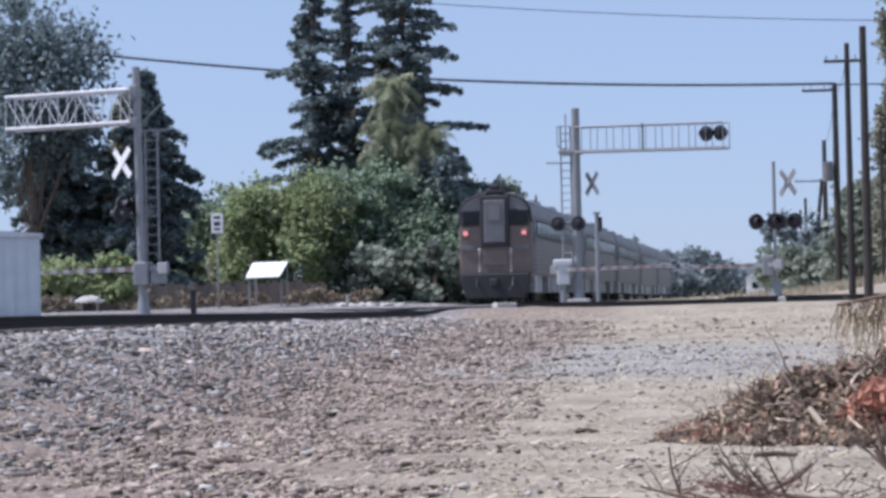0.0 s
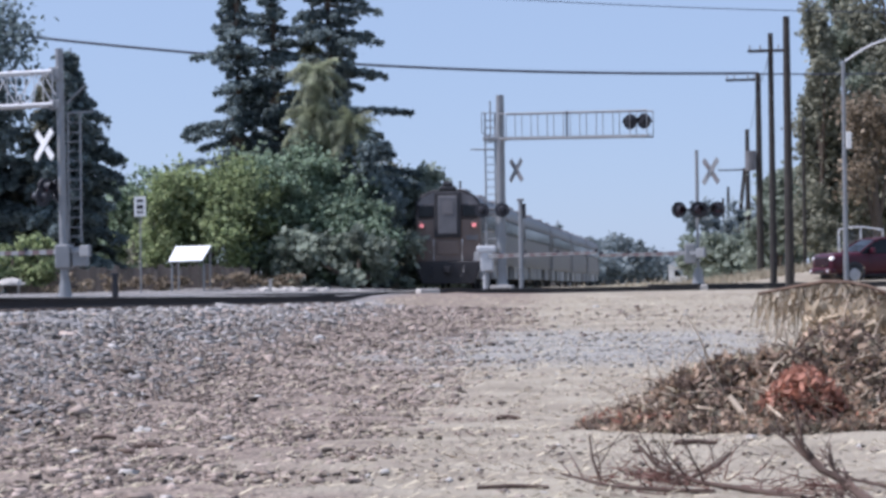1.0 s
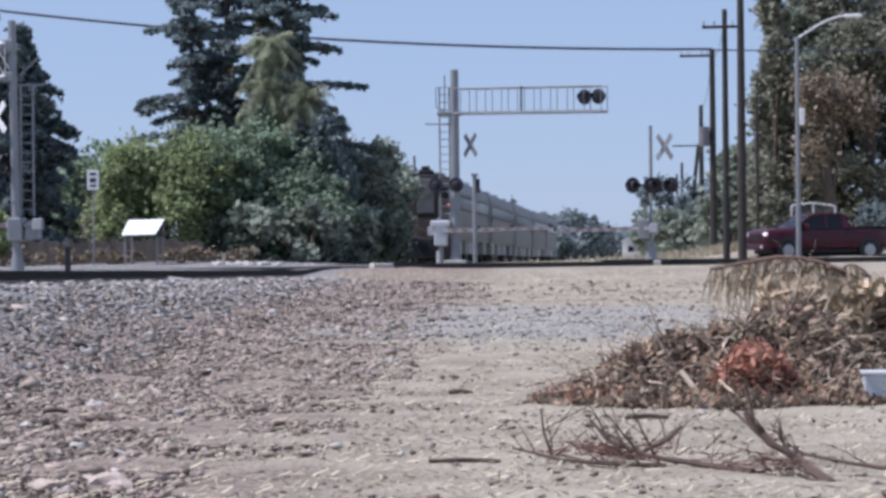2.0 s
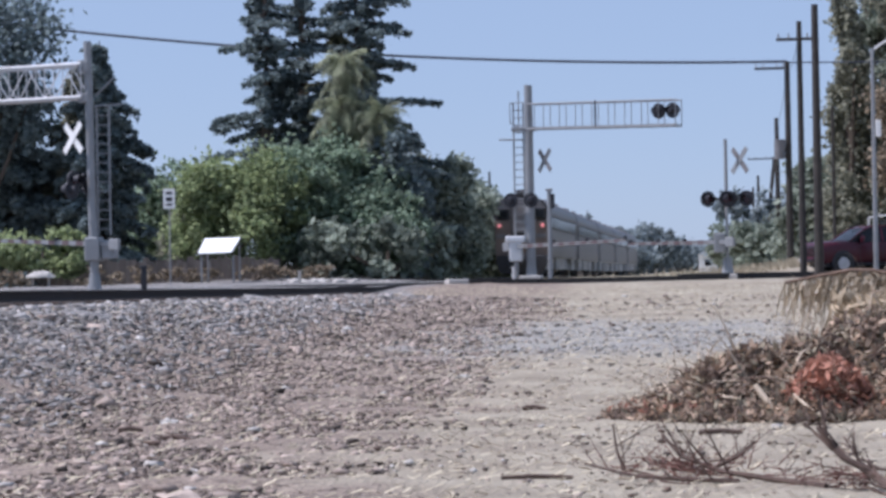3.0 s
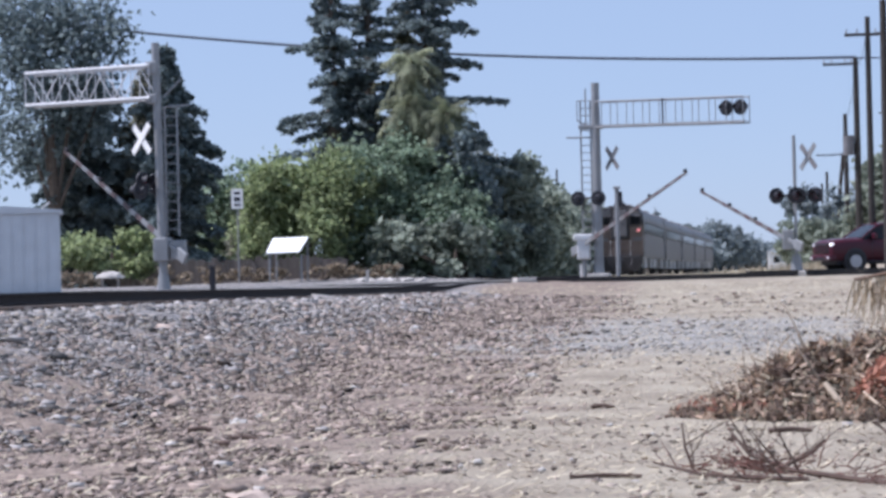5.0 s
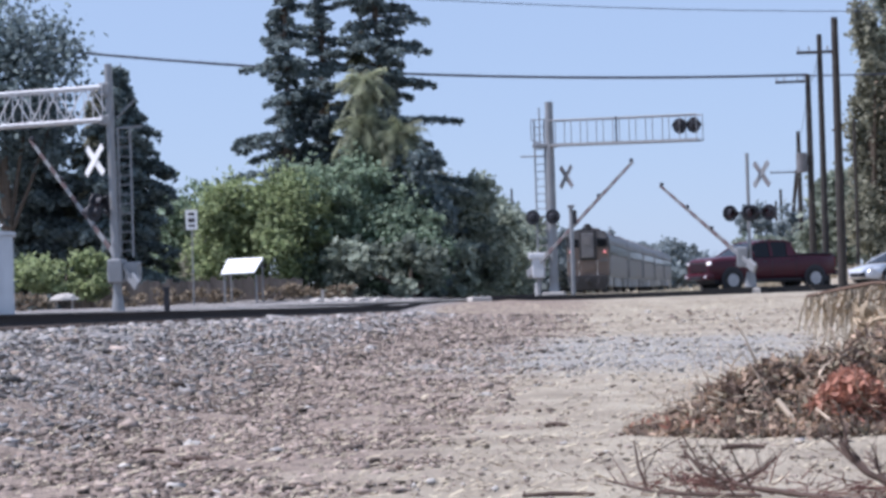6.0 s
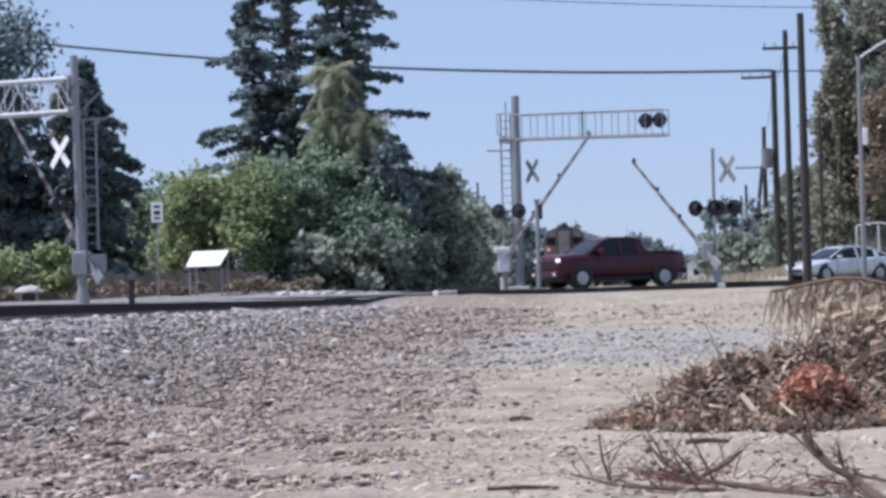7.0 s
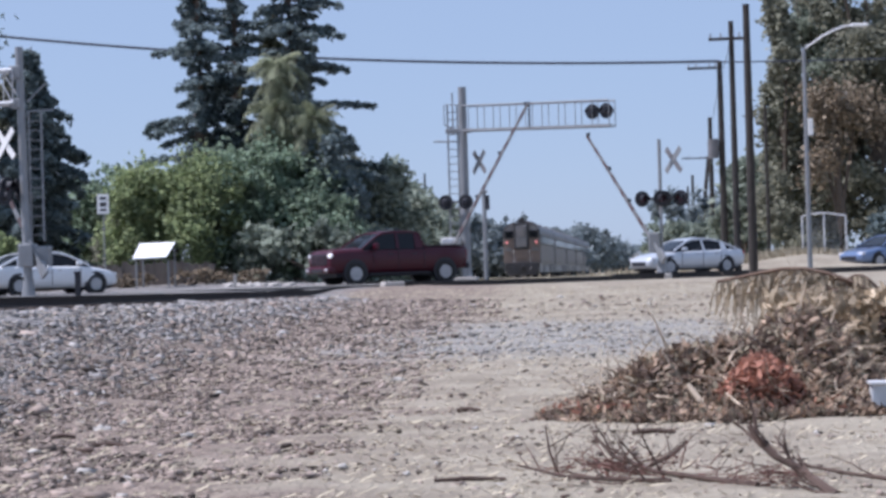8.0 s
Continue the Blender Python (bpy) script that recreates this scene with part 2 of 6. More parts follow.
def pipe(bm, pts, radii, seg=6):
    """One closed tube along the points."""
    pts = [Vector(p) for p in pts]
    rings = []
    for i, p in enumerate(pts):
        way = pts[min(i + 1, len(pts) - 1)] - pts[max(i - 1, 0)]
        q = way.to_track_quat("Z", "Y")
        u, v = q @ Vector((1, 0, 0)), q @ Vector((0, 1, 0))
        r = max(radii[i], 1e-4)
        rings.append([bm.verts.new(p + u * (r * math.cos(2 * math.pi * k / seg)) + v * (r * math.sin(2 * math.pi * k / seg))) for k in range(seg)])
    for ra, rb in zip(rings, rings[1:]):
        for k in range(seg):
            bm.faces.new((ra[k], ra[(k + 1) % seg], rb[(k + 1) % seg], rb[k]))
    bm.faces.new(rings[0][::-1])
    bm.faces.new(rings[-1])
    return bm


def tube(bm, a, b, r0, r1=None, seg=10):
    return pipe(bm, [a, b], [r0, r0 if r1 is None else r1], seg)


def prism(bm, outline, y0, y1, bevel=0.0):
    """An outline in x and z, pushed out from y0 to y1."""
    a = [bm.verts.new((x, y0, z)) for x, z in outline]
    b = [bm.verts.new((x, y1, z)) for x, z in outline]
    faces = [bm.faces.new(a), bm.faces.new(b[::-1])]
    k = len(a)
    for i in range(k):
        faces.append(bm.faces.new((a[i], b[i], b[(i + 1) % k], a[(i + 1) % k])))
    bmesh.ops.recalc_face_normals(bm, faces=faces)
    if bevel:
        bmesh.ops.bevel(bm, geom=list({e for f in faces for e in f.edges}), offset=bevel, segments=2, affect="EDGES", profile=0.5)
    return bm


def slab(bm, corners, thick):
    """A pane through four corners, thick along its normal."""
    p = [Vector(c) for c in corners]
    nrm = (p[1] - p[0]).cross(p[3] - p[0]).normalized() * thick
    a, b = [bm.verts.new(q) for q in p], [bm.verts.new(q + nrm) for q in p]
    faces = [bm.faces.new(a[::-1]), bm.faces.new(b)]
    for i in range(4):
        faces.append(bm.faces.new((a[i], a[(i + 1) % 4], b[(i + 1) % 4], b[i])))
    bmesh.ops.recalc_face_normals(bm, faces=faces)
    return bm


def mesh_np(name, verts, faces, material):
    """A mesh from arrays: verts n x 3 and faces m x k."""
    me = bpy.data.meshes.new(name)
    verts, faces = np.asarray(verts, np.float32), np.asarray(faces, np.int32)
    k = faces.shape[1]
    me.vertices.add(len(verts))
    me.vertices.foreach_set("co", verts.ravel())
    me.loops.add(faces.size)
    me.loops.foreach_set("vertex_index", faces.ravel())
    me.polygons.add(len(faces))
    me.polygons.foreach_set("loop_start", np.arange(0, faces.size, k, dtype=np.int32))
    me.update(calc_edges=True)
    me.validate()
    me.materials.append(material)
    return me


def leaves(points, size, rng, flat=0.0, stretch=1.6):
    """Leaf blades (bent diamonds) at the points: verts and faces."""
    k = len(points)
    a = rng.normal(size=(k, 3))
    a[:, 2] *= 1 - flat
    a /= np.linalg.norm(a, axis=1)[:, None] + 1e-9
    b = np.cross(a, rng.normal(size=(k, 3)))
    b /= np.linalg.norm(b, axis=1)[:, None] + 1e-9
    s = (size * rng.uniform(0.6, 1.4, k))[:, None]
    v = np.stack([points - a * s * stretch / 2, points + b * s / 2, points + a * s * stretch / 2, points - b * s / 2], 1)
    f = np.arange(4 * k).reshape(k, 4)
    return v.reshape(-1, 3), f


# ---- ground, track bed and road ----
TRACK_X = -11.4
ROAD_AT, ROAD_ALONG = Vector((-3.0, 88.9, 0)), Vector((0.82, 0.573, 0)).normalized()
ROAD_SIDE = Vector((ROAD_ALONG.y, -ROAD_ALONG.x, 0))      # towards the camera


def ramp(v, *knots):
    return np.interp(v, [k[0] for k in knots], [k[1] for k in knots])


def rail_z(y):
    """The height of the rails' top along the track."""
    return ramp(y, (-200, 1.2), (20, 1.18), (32, 1.155), (50, 1.03), (70, 0.90), (82, 0.98), (94, 1.02), (140, 0.95), (190, 0.75), (400, 0.6), (3000, 0.6))


def ground_z(x, y):
    x, y = np.asarray(x, float), np.asarray(y, float)
    base = ramp(y, (-500, 0.0), (24, 0.0), (40, 0.22), (60, 0.60), (78, 0.82), (86, 0.87), (110, 0.98), (200, 0.7), (3000, 0.3))
    far_side = ramp(y, (-500, 0.6), (20, 0.95), (60, 0.95), (100, 1.0), (200, 0.75), (3000, 0.3))
    bed = rail_z(y) - ramp(y, (0, 0.26), (64, 0.25), (74, 0.06), (200, 0.1))
    t = np.clip((x - (TRACK_X + 1.9)) / 4.2, 0, 1)
    t = t * t * (3 - 2 * t)
    z = bed * (1 - t) + base * t
    u = np.clip(((TRACK_X - 2.0) - x) / 3.0, 0, 1)
    z = np.where(x < TRACK_X - 2.0, bed * (1 - u) + far_side * u, z)
    # a dry bank behind the road by the poles
    z = z + 0.75 * np.exp(-(((x - 6.5) / 4.5) ** 2 + ((y - 103) / 5.0) ** 2))
    # low grit banks across the road, left of the track
    z = z + 0.35 * np.exp(-(((x + 20.5) / 5.0) ** 2 + ((y - 103) / 4.0) ** 2))
    return z


def gz1(x, y):
    return float(ground_z(x, y))


def axis_lines(knots):
    out = []
    for a, b, step in knots:
        out += list(np.arange(a, b, step))
    return np.array(out + [knots[-1][1]])


xs = axis_lines([(-2600, -200, 300), (-200, -60, 10), (-60, -22, 1.5), (-22, -12, 0.5), (-12, 6, 0.22), (6, 30, 1.0), (30, 200, 10), (200, 2600, 300)])
ys = axis_lines([(-300, 0, 50), (0, 12, 2), (12, 50, 0.25), (50, 115, 0.6), (115, 300, 6), (300, 3000, 150)])
gx, gy = np.meshgrid(xs, ys)
gz = ground_z(gx, gy)
rng = np.random.default_rng(3)
fine = (gy > 10) & (gy < 80) & (gx > -14) & (gx < 8)
lumps = np.array([noise.noise((a * 1.1, b * 0.9, 0)) * 0.05 + noise.noise((a * 3.1, b * 2.7, 4)) * 0.022 if f else 0.0 for a, b, f in zip(gx.ravel(), gy.ravel(), fine.ravel())]).reshape(gx.shape)
near_rail = np.clip((gx - (TRACK_X + 1.0)) / 1.5, 0, 1)
gz = gz + lumps * np.where(gx > TRACK_X, near_rail, 0.3)
nx, ny = len(xs), len(ys)
idx = np.arange(nx * ny).reshape(ny, nx)
gf = np.stack([idx[:-1, :-1], idx[:-1, 1:], idx[1:, 1:], idx[1:, :-1]], -1).reshape(-1, 4)
ground = new("ground", mesh_np("ground", np.stack([gx, gy, gz], -1).reshape(-1, 3), gf, M_GROUND))
ground.data.shade_smooth()
tagged(ground, "dry dirt and gravel ground rising to the railway", "ground", kind="structure")


def road_point(s, d, z):
    """s metres along the road, d metres towards the camera from its middle."""
    p = ROAD_AT + ROAD_ALONG * s + ROAD_SIDE * d
    return (p.x, p.y, z)


def build_road():
    bm = bmesh.new()
    cuts = np.arange(-90, 121, 3.0)
    rows = []
    for s in cuts:
        ring = []
        for d, drop in ((-5.0, 0.25), (-5.0, 0.04), (-2.4, 0.02), (0, 0.01), (2.4, 0.02), (4.4, 0.03), (4.4, 0.25)):
            ring.append(bm.verts.new(road_point(s, d, 1.0 - drop)))
        rows.append(ring)
    for a, b in zip(rows, rows[1:]):
        for i in range(len(a) - 1):
            bm.faces.new((a[i], a[i + 1], b[i + 1], b[i]))
    bmesh.ops.recalc_face_normals(bm, faces=bm.faces[:])
    road = part("road", bm, M_ASPHALT)
    tagged(road, "worn grey asphalt road over the railway crossing", "road", kind="structure")
    # pale worn edge line
    bm = bmesh.new()
    for s0 in np.arange(-40, 60, 4.0):
        slab(bm, [road_point(s0, 3.9, 0.982), road_point(s0, 4.02, 0.982), road_point(s0 + 4, 4.02, 0.982), road_point(s0 + 4, 3.9, 0.982)], 0.004)
    part("edge_line", bm, M_WHITE, road)
    # dark kerb along the near edge, from the crossing on
    for s0 in np.arange(-10.6, 60, 3.0):
        bm = bmesh.new()
        top = 1.03 if s0 < -4 else 1.10
        slab(bm, [road_point(s0, 4.42, 0.80), road_point(s0 + 2.97, 4.42, 0.80), road_point(s0 + 2.97, 4.42, top), road_point(s0, 4.42, top)], 0.2)
        part("kerb", bm, M_KERB, road)
    bm = bmesh.new()
    box(bm, -0.4, 0.4, -0.2, 0.2, -0.25, 0.06, 0.05, Matrix.Translation(road_point(-10.9, 4.6, 1.0)) @ pose(0, 0, 0, 0, 0, 35))
    part("crossing_apron", bm, M_CONCRETE, road, "pale broken concrete block at the road edge")


build_road()


def build_track():
    track = thing("railway_track", pose(TRACK_X, 0, 0), "single railway track with rusty steel rails on gravel ballast", "railway track", kind="structure")
    profile = ((-0.07, -0.18), (0.07, -0.18), (0.07, -0.16), (0.012, -0.14), (0.012, -0.045), (0.037, -0.035), (0.037, 0.0), (-0.037, 0.0), (-0.037, -0.035), (-0.012, -0.045), (-0.012, -0.14), (-0.07, -0.16))
    for side in (0.755, -0.755):
        bm = bmesh.new()
        rings = []
        for y in list(np.arange(-30, 130, 2.0)) + list(np.arange(130, 700, 10.0)):
            z = float(rail_z(y))
            rings.append([bm.verts.new((side + px, y, z + pz)) for px, pz in profile])
        for a, b in zip(rings, rings[1:]):
            for i in range(len(a)):
                bm.faces.new((a[i], a[(i + 1) % len(a)], b[(i + 1) % len(a)], b[i]))
        bmesh.ops.recalc_face_normals(bm, faces=bm.faces[:])
        rail = part("rail", bm, M_RAIL, track)
        bm = bmesh.new()
        rings = [[bm.verts.new((side + px, y, float(rail_z(y)) + 0.003)) for px in (-0.03, 0.03)] for y in list(np.arange(-30, 130, 2.0)) + list(np.arange(130, 700, 10.0))]
        for a, b in zip(rings, rings[1:]):
            bm.faces.new((a[0], a[1], b[1], b[0]))
        bmesh.ops.solidify(bm, geom=bm.faces[:], thickness=0.004)
        part("running_surface", bm, M_RAILTOP, rail)
    bm = bmesh.new()
    box(bm, -1.3, 1.3, -0.115, 0.115, -0.36, -0.178, 0.012)
    tie = part("tie", bm, M_TIE, track)
    me = tie.data
    tie.location = (0, 10, float(rail_z(10)))
    for y in np.arange(10.6, 82, 0.6):
        ob = new("tie", me)
        ob.parent = track
        ob.location = (0, y, float(rail_z(y)))


build_track()


# ---- crossing signals ----
def lamp_head(parent, x, y, z, facing, name="signal_light"):
    """One round crossing light: black disc, hood and red lens, facing +y or -y by the angle given."""
    m = pose(x, y, z, 0, 0, facing)
    bm = bmesh.new()
    tube(bm, m @ Vector((0, -0.04, 0)), m @ Vector((0, 0.02, 0)), 0.30, seg=20)
    tube(bm, m @ Vector((0, -0.2, 0)), m @ Vector((0, -0.04, 0)), 0.09, 0.16, 12)
    light = part(name, bm, M_BLACK, parent)
    bm = bmesh.new()
    ring = [(math.cos(a), math.sin(a)) for a in [radians(i * 15 - 20) for i in range(16)]]
    for (c0, s0), (c1, s1) in zip(ring, ring[1:]):
        slab(bm, [m @ Vector((0.16 * c0, 0.02, 0.16 * s0)), m @ Vector((0.16 * c1, 0.02, 0.16 * s1)), m @ Vector((0.16 * c1, 0.3, 0.16 * s1)), m @ Vector((0.16 * c0, 0.3, 0.16 * s0))], 0.006)
    part("hood", bm, M_BLACK, light)
    bm = bmesh.new()
    tube(bm, m @ Vector((0, 0.02, 0)), m @ Vector((0, 0.05, 0)), 0.15, 0.12, 16)
    part("lens", bm, M_LENS, light)
    return light


def crossbuck(parent, x, y, z, turn, size=1.2, material=None):
    for tilt in (45, -45):
        bm = bmesh.new()
        off = 0.012 if tilt > 0 else -0.012
        box(bm, -size / 2, size / 2, off - 0.01, off + 0.01, -0.11, 0.11, 0, pose(x, y, z, 0, 0, turn) @ pose(0, 0, 0, 0, tilt, 0))
        part("crossbuck_board", bm, material[tilt > 0] if material else M_WHITE, parent, "crossing sign board")


def truss_arm(parent, x0, z_low, z_high, length, turn, bays, chord_material, chord=0.05, droop=0.0, full_diagonals=False):
    """Two chords with web bars, from x0 outwards along local +x turned about z."""
    m = pose(x0, 0, 0, 0, 0, turn)
    for z in (z_low, z_high):
        for y in (-0.28, 0.28):
            bm = bmesh.new()
            tube(bm, m @ Vector((0, y, z)), m @ Vector((length, y, z - droop)), chord, seg=10)
            part("chord", bm, chord_material, parent)
    for i in range(bays + 1):
        x = length * i / bays
        d = droop * i / bays
        for y in (-0.28, 0.28):
            bm = bmesh.new()
            tube(bm, m @ Vector((x, y, z_low - d)), m @ Vector((x, y, z_high - d)), 0.018, seg=6)
            if full_diagonals and i < bays:
                up = i % 2 == 0
                tube(bm, m @ Vector((x, y, z_low - d if up else z_high - d)), m @ Vector((x + length / bays, y, z_high - d if up else z_low - d)), 0.022, seg=6)
            part("web_bar", bm, chord_material, parent)
        bm = bmesh.new()
        tube(bm, m @ Vector((x, -0.28, z_low - d)), m @ Vector((x, 0.28, z_low - d)), 0.02, seg=6)
        part("cross_bar", bm, chord_material, parent)
    # walkway grating on the lower chords
    bm = bmesh.new()
    slab(bm, [m @ Vector((0, -0.2, z_low + 0.055)), m @ Vector((length, -0.2, z_low + 0.055 - droop)), m @ Vector((length, 0.2, z_low + 0.055 - droop)), m @ Vector((0, 0.2, z_low + 0.055))], 0.02)
    part("walkway", bm, M_GALV, parent)
    return m


def ladder(parent, x, y, z0, z1):
    for dx in (-0.2, 0.2):
        bm = bmesh.new()
        tube(bm, (x + dx, y, z0), (x + dx, y, z1), 0.035, seg=8)
        part("ladder_rail", bm, M_GALV, parent)
    for z in np.arange(z0 + 0.2, z1, 0.3):
        bm = bmesh.new()
        tube(bm, (x - 0.2, y, z), (x + 0.2, y, z), 0.02, seg=6)
        part("ladder_rung", bm, M_GALV, parent)


def mast_base(parent, radius=0.45):
    bm = bmesh.new()
    box(bm, -radius, radius, -radius, radius, -0.4, 0.12, 0.04)
    part("footing", bm, M_CONCRETE, parent)
    bm = bmesh.new()
    bmesh.ops.create_cone(bm, cap_ends=True, segments=16, radius1=0.24, radius2=0.15, depth=0.6, matrix=Matrix.Translation((0, 0, 0.42)))
    part("junction_base", bm, M_GALV, parent)


def side_lights(parent, x, y, z, turn, spread=0.42):
    bm = bmesh.new()
    tube(bm, pose(x, y, z, 0, 0, turn) @ Vector((-spread - 0.1, 0, 0)), pose(x, y, z, 0, 0, turn) @ Vector((spread + 0.1, 0, 0)), 0.035, seg=8)
    part("light_bracket", bm, M_BLACK, parent)
    for s in (-spread, spread):
        p = pose(x, y, z, 0, 0, turn) @ Vector((s, 0, 0))
        lamp_head(parent, p.x, p.y, p.z, turn)


def build_left_signal():
    ob = thing("cantilever_signal", pose(-19.8, 70.2, 0.77), "grey steel cantilever crossing signal with a white lattice arm", "crossing signal", "crossing signals")
    mast_base(ob)
    bm = bmesh.new()
    tube(bm, (0, 0, 0.2), (-0.12, 0, 8.05), 0.145, 0.125, 16)
    part("mast", bm, M_GALV, ob)
    ladder(ob, 0.33, 0.05, 1.9, 6.0)
    bm = bmesh.new()
    tube(bm, (0.1, 0, 6.0), (0.95, 0.1, 6.05), 0.03)
    tube(bm, (0.1, 0, 6.3), (0.7, 0.1, 6.9), 0.03)
    part("stay_bar", bm, M_GALV, ob)
    truss_arm(ob, -0.2, 6.28, 7.32, 4.6, 166, 7, M_GALV_LIGHT, 0.06, 0.02, True)
    bm = bmesh.new()
    box(bm, -0.42, -0.05, -0.2, 0.2, 7.05, 7.45, 0.03)
    part("arm_clamp", bm, M_GALV, ob)
    bm = bmesh.new()
    box(bm, -0.42, -0.05, -0.2, 0.2, 6.12, 6.42, 0.03)
    part("arm_clamp", bm, M_GALV, ob)
    crossbuck(ob, -0.58, -0.2, 5.0, -38, 1.25)
    side_lights(ob, -0.35, -0.1, 3.35, 60, 0.45)
    side_lights(ob, -0.35, -0.1, 3.65, -120, 0.3)
    bm = bmesh.new()
    box(bm, -0.25, 0.25, -0.3, 0.3, 1.1, 1.85, 0.05)
    box(bm, 0.3, 0.75, -0.25, 0.2, 1.15, 1.75, 0.05)
    part("gate_mechanism", bm, M_GALV, ob)
    return ob


def build_right_signal():
    ob = thing("cantilever_signal", pose(-7.78, 91.7, 1.0), "grey steel cantilever crossing signal with a railed walkway arm", "crossing signal", "crossing signals")
    mast_base(ob)
    bm = bmesh.new()
    tube(bm, (0, 0, 0.2), (0, 0, 7.8), 0.19, 0.16, 16)
    part("mast", bm, M_GALV, ob)
    ladder(ob, -0.42, 0.05, 1.5, 7.1)
    bm = bmesh.new()
    tube(bm, (-0.42, 0.2, 5.9), (-0.42, 0.2, 7.6), 0.03)
    tube(bm, (-0.75, 0, 6.3), (-0.75, 0, 7.1), 0.02)
    tube(bm, (-0.75, 0, 7.1), (-0.2, 0, 7.1), 0.02)
    tube(bm, (-0.75, 0, 6.3), (-0.2, 0, 6.0), 0.03)
    part("platform_rail", bm, M_GALV, ob)
    bm = bmesh.new()
    tube(bm, (-1.2, 0, 5.63), (0.1, 0, 5.6), 0.035)
    part("side_bar", bm, M_GALV, ob)
    bm = bmesh.new()
    box(bm, -0.7, 0.3, -0.15, 0.15, 5.95, 6.12, 0.03)
    part("arm_clamp", bm, M_GALV, ob)
    m = truss_arm(ob, 0.1, 6.02, 7.03, 6.6, -25, 9, M_GALV, 0.032, 0.18)
    for s in (5.75, 6.35):
        p = m @ Vector((s, 0.0, 6.45))
        lamp_head(ob, p.x, p.y, p.z, 145)
        lamp_head(ob, p.x, p.y - 0.1, p.z, -35)
    bm = bmesh.new()
    p = m @ Vector((3.1, -0.3, 6.0))
    tube(bm, p, p + Vector((0, 0, 1.0)), 0.035)
    part("arm_post", bm, M_BLACK, ob)
    crossbuck(ob, 0.62, 0, 4.75, -52, 1.2, (M_GALV, M_TRAIN_DOOR))
    side_lights(ob, -0.35, -0.25, 3.15, -10, 0.42)
    bm = bmesh.new()
    box(bm, -0.85, -0.35, -0.3, 0.3, 0.7, 1.5, 0.05)
    box(bm, -1.0, -0.2, -0.34, 0.2, 1.45, 1.72, 0.06)
    part("gate_mechanism", bm, M_GALV_LIGHT, ob)
    bm = bmesh.new()
    tube(bm, (-0.6, 0, -0.2), (-0.6, 0, 0.75), 0.1)
    part("gate_stand", bm, M_GALV, ob)
    return ob


def build_three_light_signal():
    ob = thing("flashing_light_signal", pose(0.08, 85.8, 0.95), "slender grey signal mast with three black crossing lights", "crossing signal", "crossing signals")
    mast_base(ob, 0.35)
    bm = bmesh.new()
    tube(bm, (0, 0, 0.2), (0, 0, 5.15), 0.065, seg=12)
    part("mast", bm, M_GALV, ob)
    bm = bmesh.new()
    tube(bm, (-0.9, 0, 2.93), (1.0, 0, 2.93), 0.04)
    part("light_bracket", bm, M_BLACK, ob)
    lamp_head(ob, -0.68, -0.05, 2.92, -150)
    lamp_head(ob, 0.02, -0.12, 2.92, 200)
    lamp_head(ob, 0.12, 0.1, 2.92, 10)
    lamp_head(ob, 0.75, -0.02, 2.92, 160)
    crossbuck(ob, 0.52, 0, 4.35, -52, 1.25, (M_GALV, M_TRAIN_DOOR))
    bm = bmesh.new()
    box(bm, -0.5, -0.08, -0.3, 0.3, 0.9, 1.65, 0.05)
    part("gate_mechanism", bm, M_GALV, ob)
    return ob


def build_plain_post():
    ob = thing("crossing_post", pose(-6.55, 85.8, 0.95), "plain pale steel post beside the crossing", "post")
    bm = bmesh.new()
    tube(bm, (0, 0, -0.1), (0, 0, 3.4), 0.085, 0.08, 14)
    part("shaft", bm, M_GALV, ob)
    bm = bmesh.new()
    box(bm, -0.13, 0.13, -0.12, 0.12, 3.35, 3.45, 0.03)
    part("cap", bm, M_GALV, ob)
    bm = bmesh.new()
    box(bm, 0.08, 0.2, -0.08, 0.08, 2.7, 3.25, 0.03)
    part("bracket", bm, M_BLACK, ob)


def gate_arm(length, pale):
    """A crossing gate arm along local +x, banded red and white, with its lights and counterweight."""
    ob = thing("gate_arm", Matrix(), "weathered striped crossing gate arm, rising", "crossing gate", "crossing gates")
    bands = int(length / 0.41)
    for i in range(bands):
        a, b = 0.5 + (length - 0.5) * i / bands, 0.5 + (length - 0.5) * (i + 1) / bands
        w0, w1 = 0.085 - 0.035 * i / bands, 0.085 - 0.035 * (i + 1) / bands
        bm = bmesh.new()
        prism(bm, [(a, -w0), (b, -w1), (b, w1), (a, w0)], -0.025, 0.025)
        part("stripe", bm, M_ARM if i % 2 else pale, ob)
    for s in (length - 0.08, length * 0.66, length * 0.36):
        bm = bmesh.new()
        box(bm, s - 0.06, s + 0.06, -0.06, 0.06, 0.05, 0.16, 0.02)
        part("arm_light", bm, M_BLACK, ob)
    bm = bmesh.new()
    box(bm, -0.55, 0.55, -0.03, 0.03, -0.07, 0.07, 0.01)
    part("arm_root", bm, M_GALV, ob)
    bm = bmesh.new()
    box(bm, -1.0, -0.5, -0.06, 0.06, -0.18, 0.18, 0.03)
    part("counterweight", bm, M_GALV, ob)
    return ob


build_left_signal()
build_right_signal()
build_three_light_signal()
build_plain_post()
GATE_LEFT, GATE_FAR, GATE_NEAR = gate_arm(6.6, M_GALV), gate_arm(8.0, M_ARM_PALE), gate_arm(6.0, M_ARM_PALE)


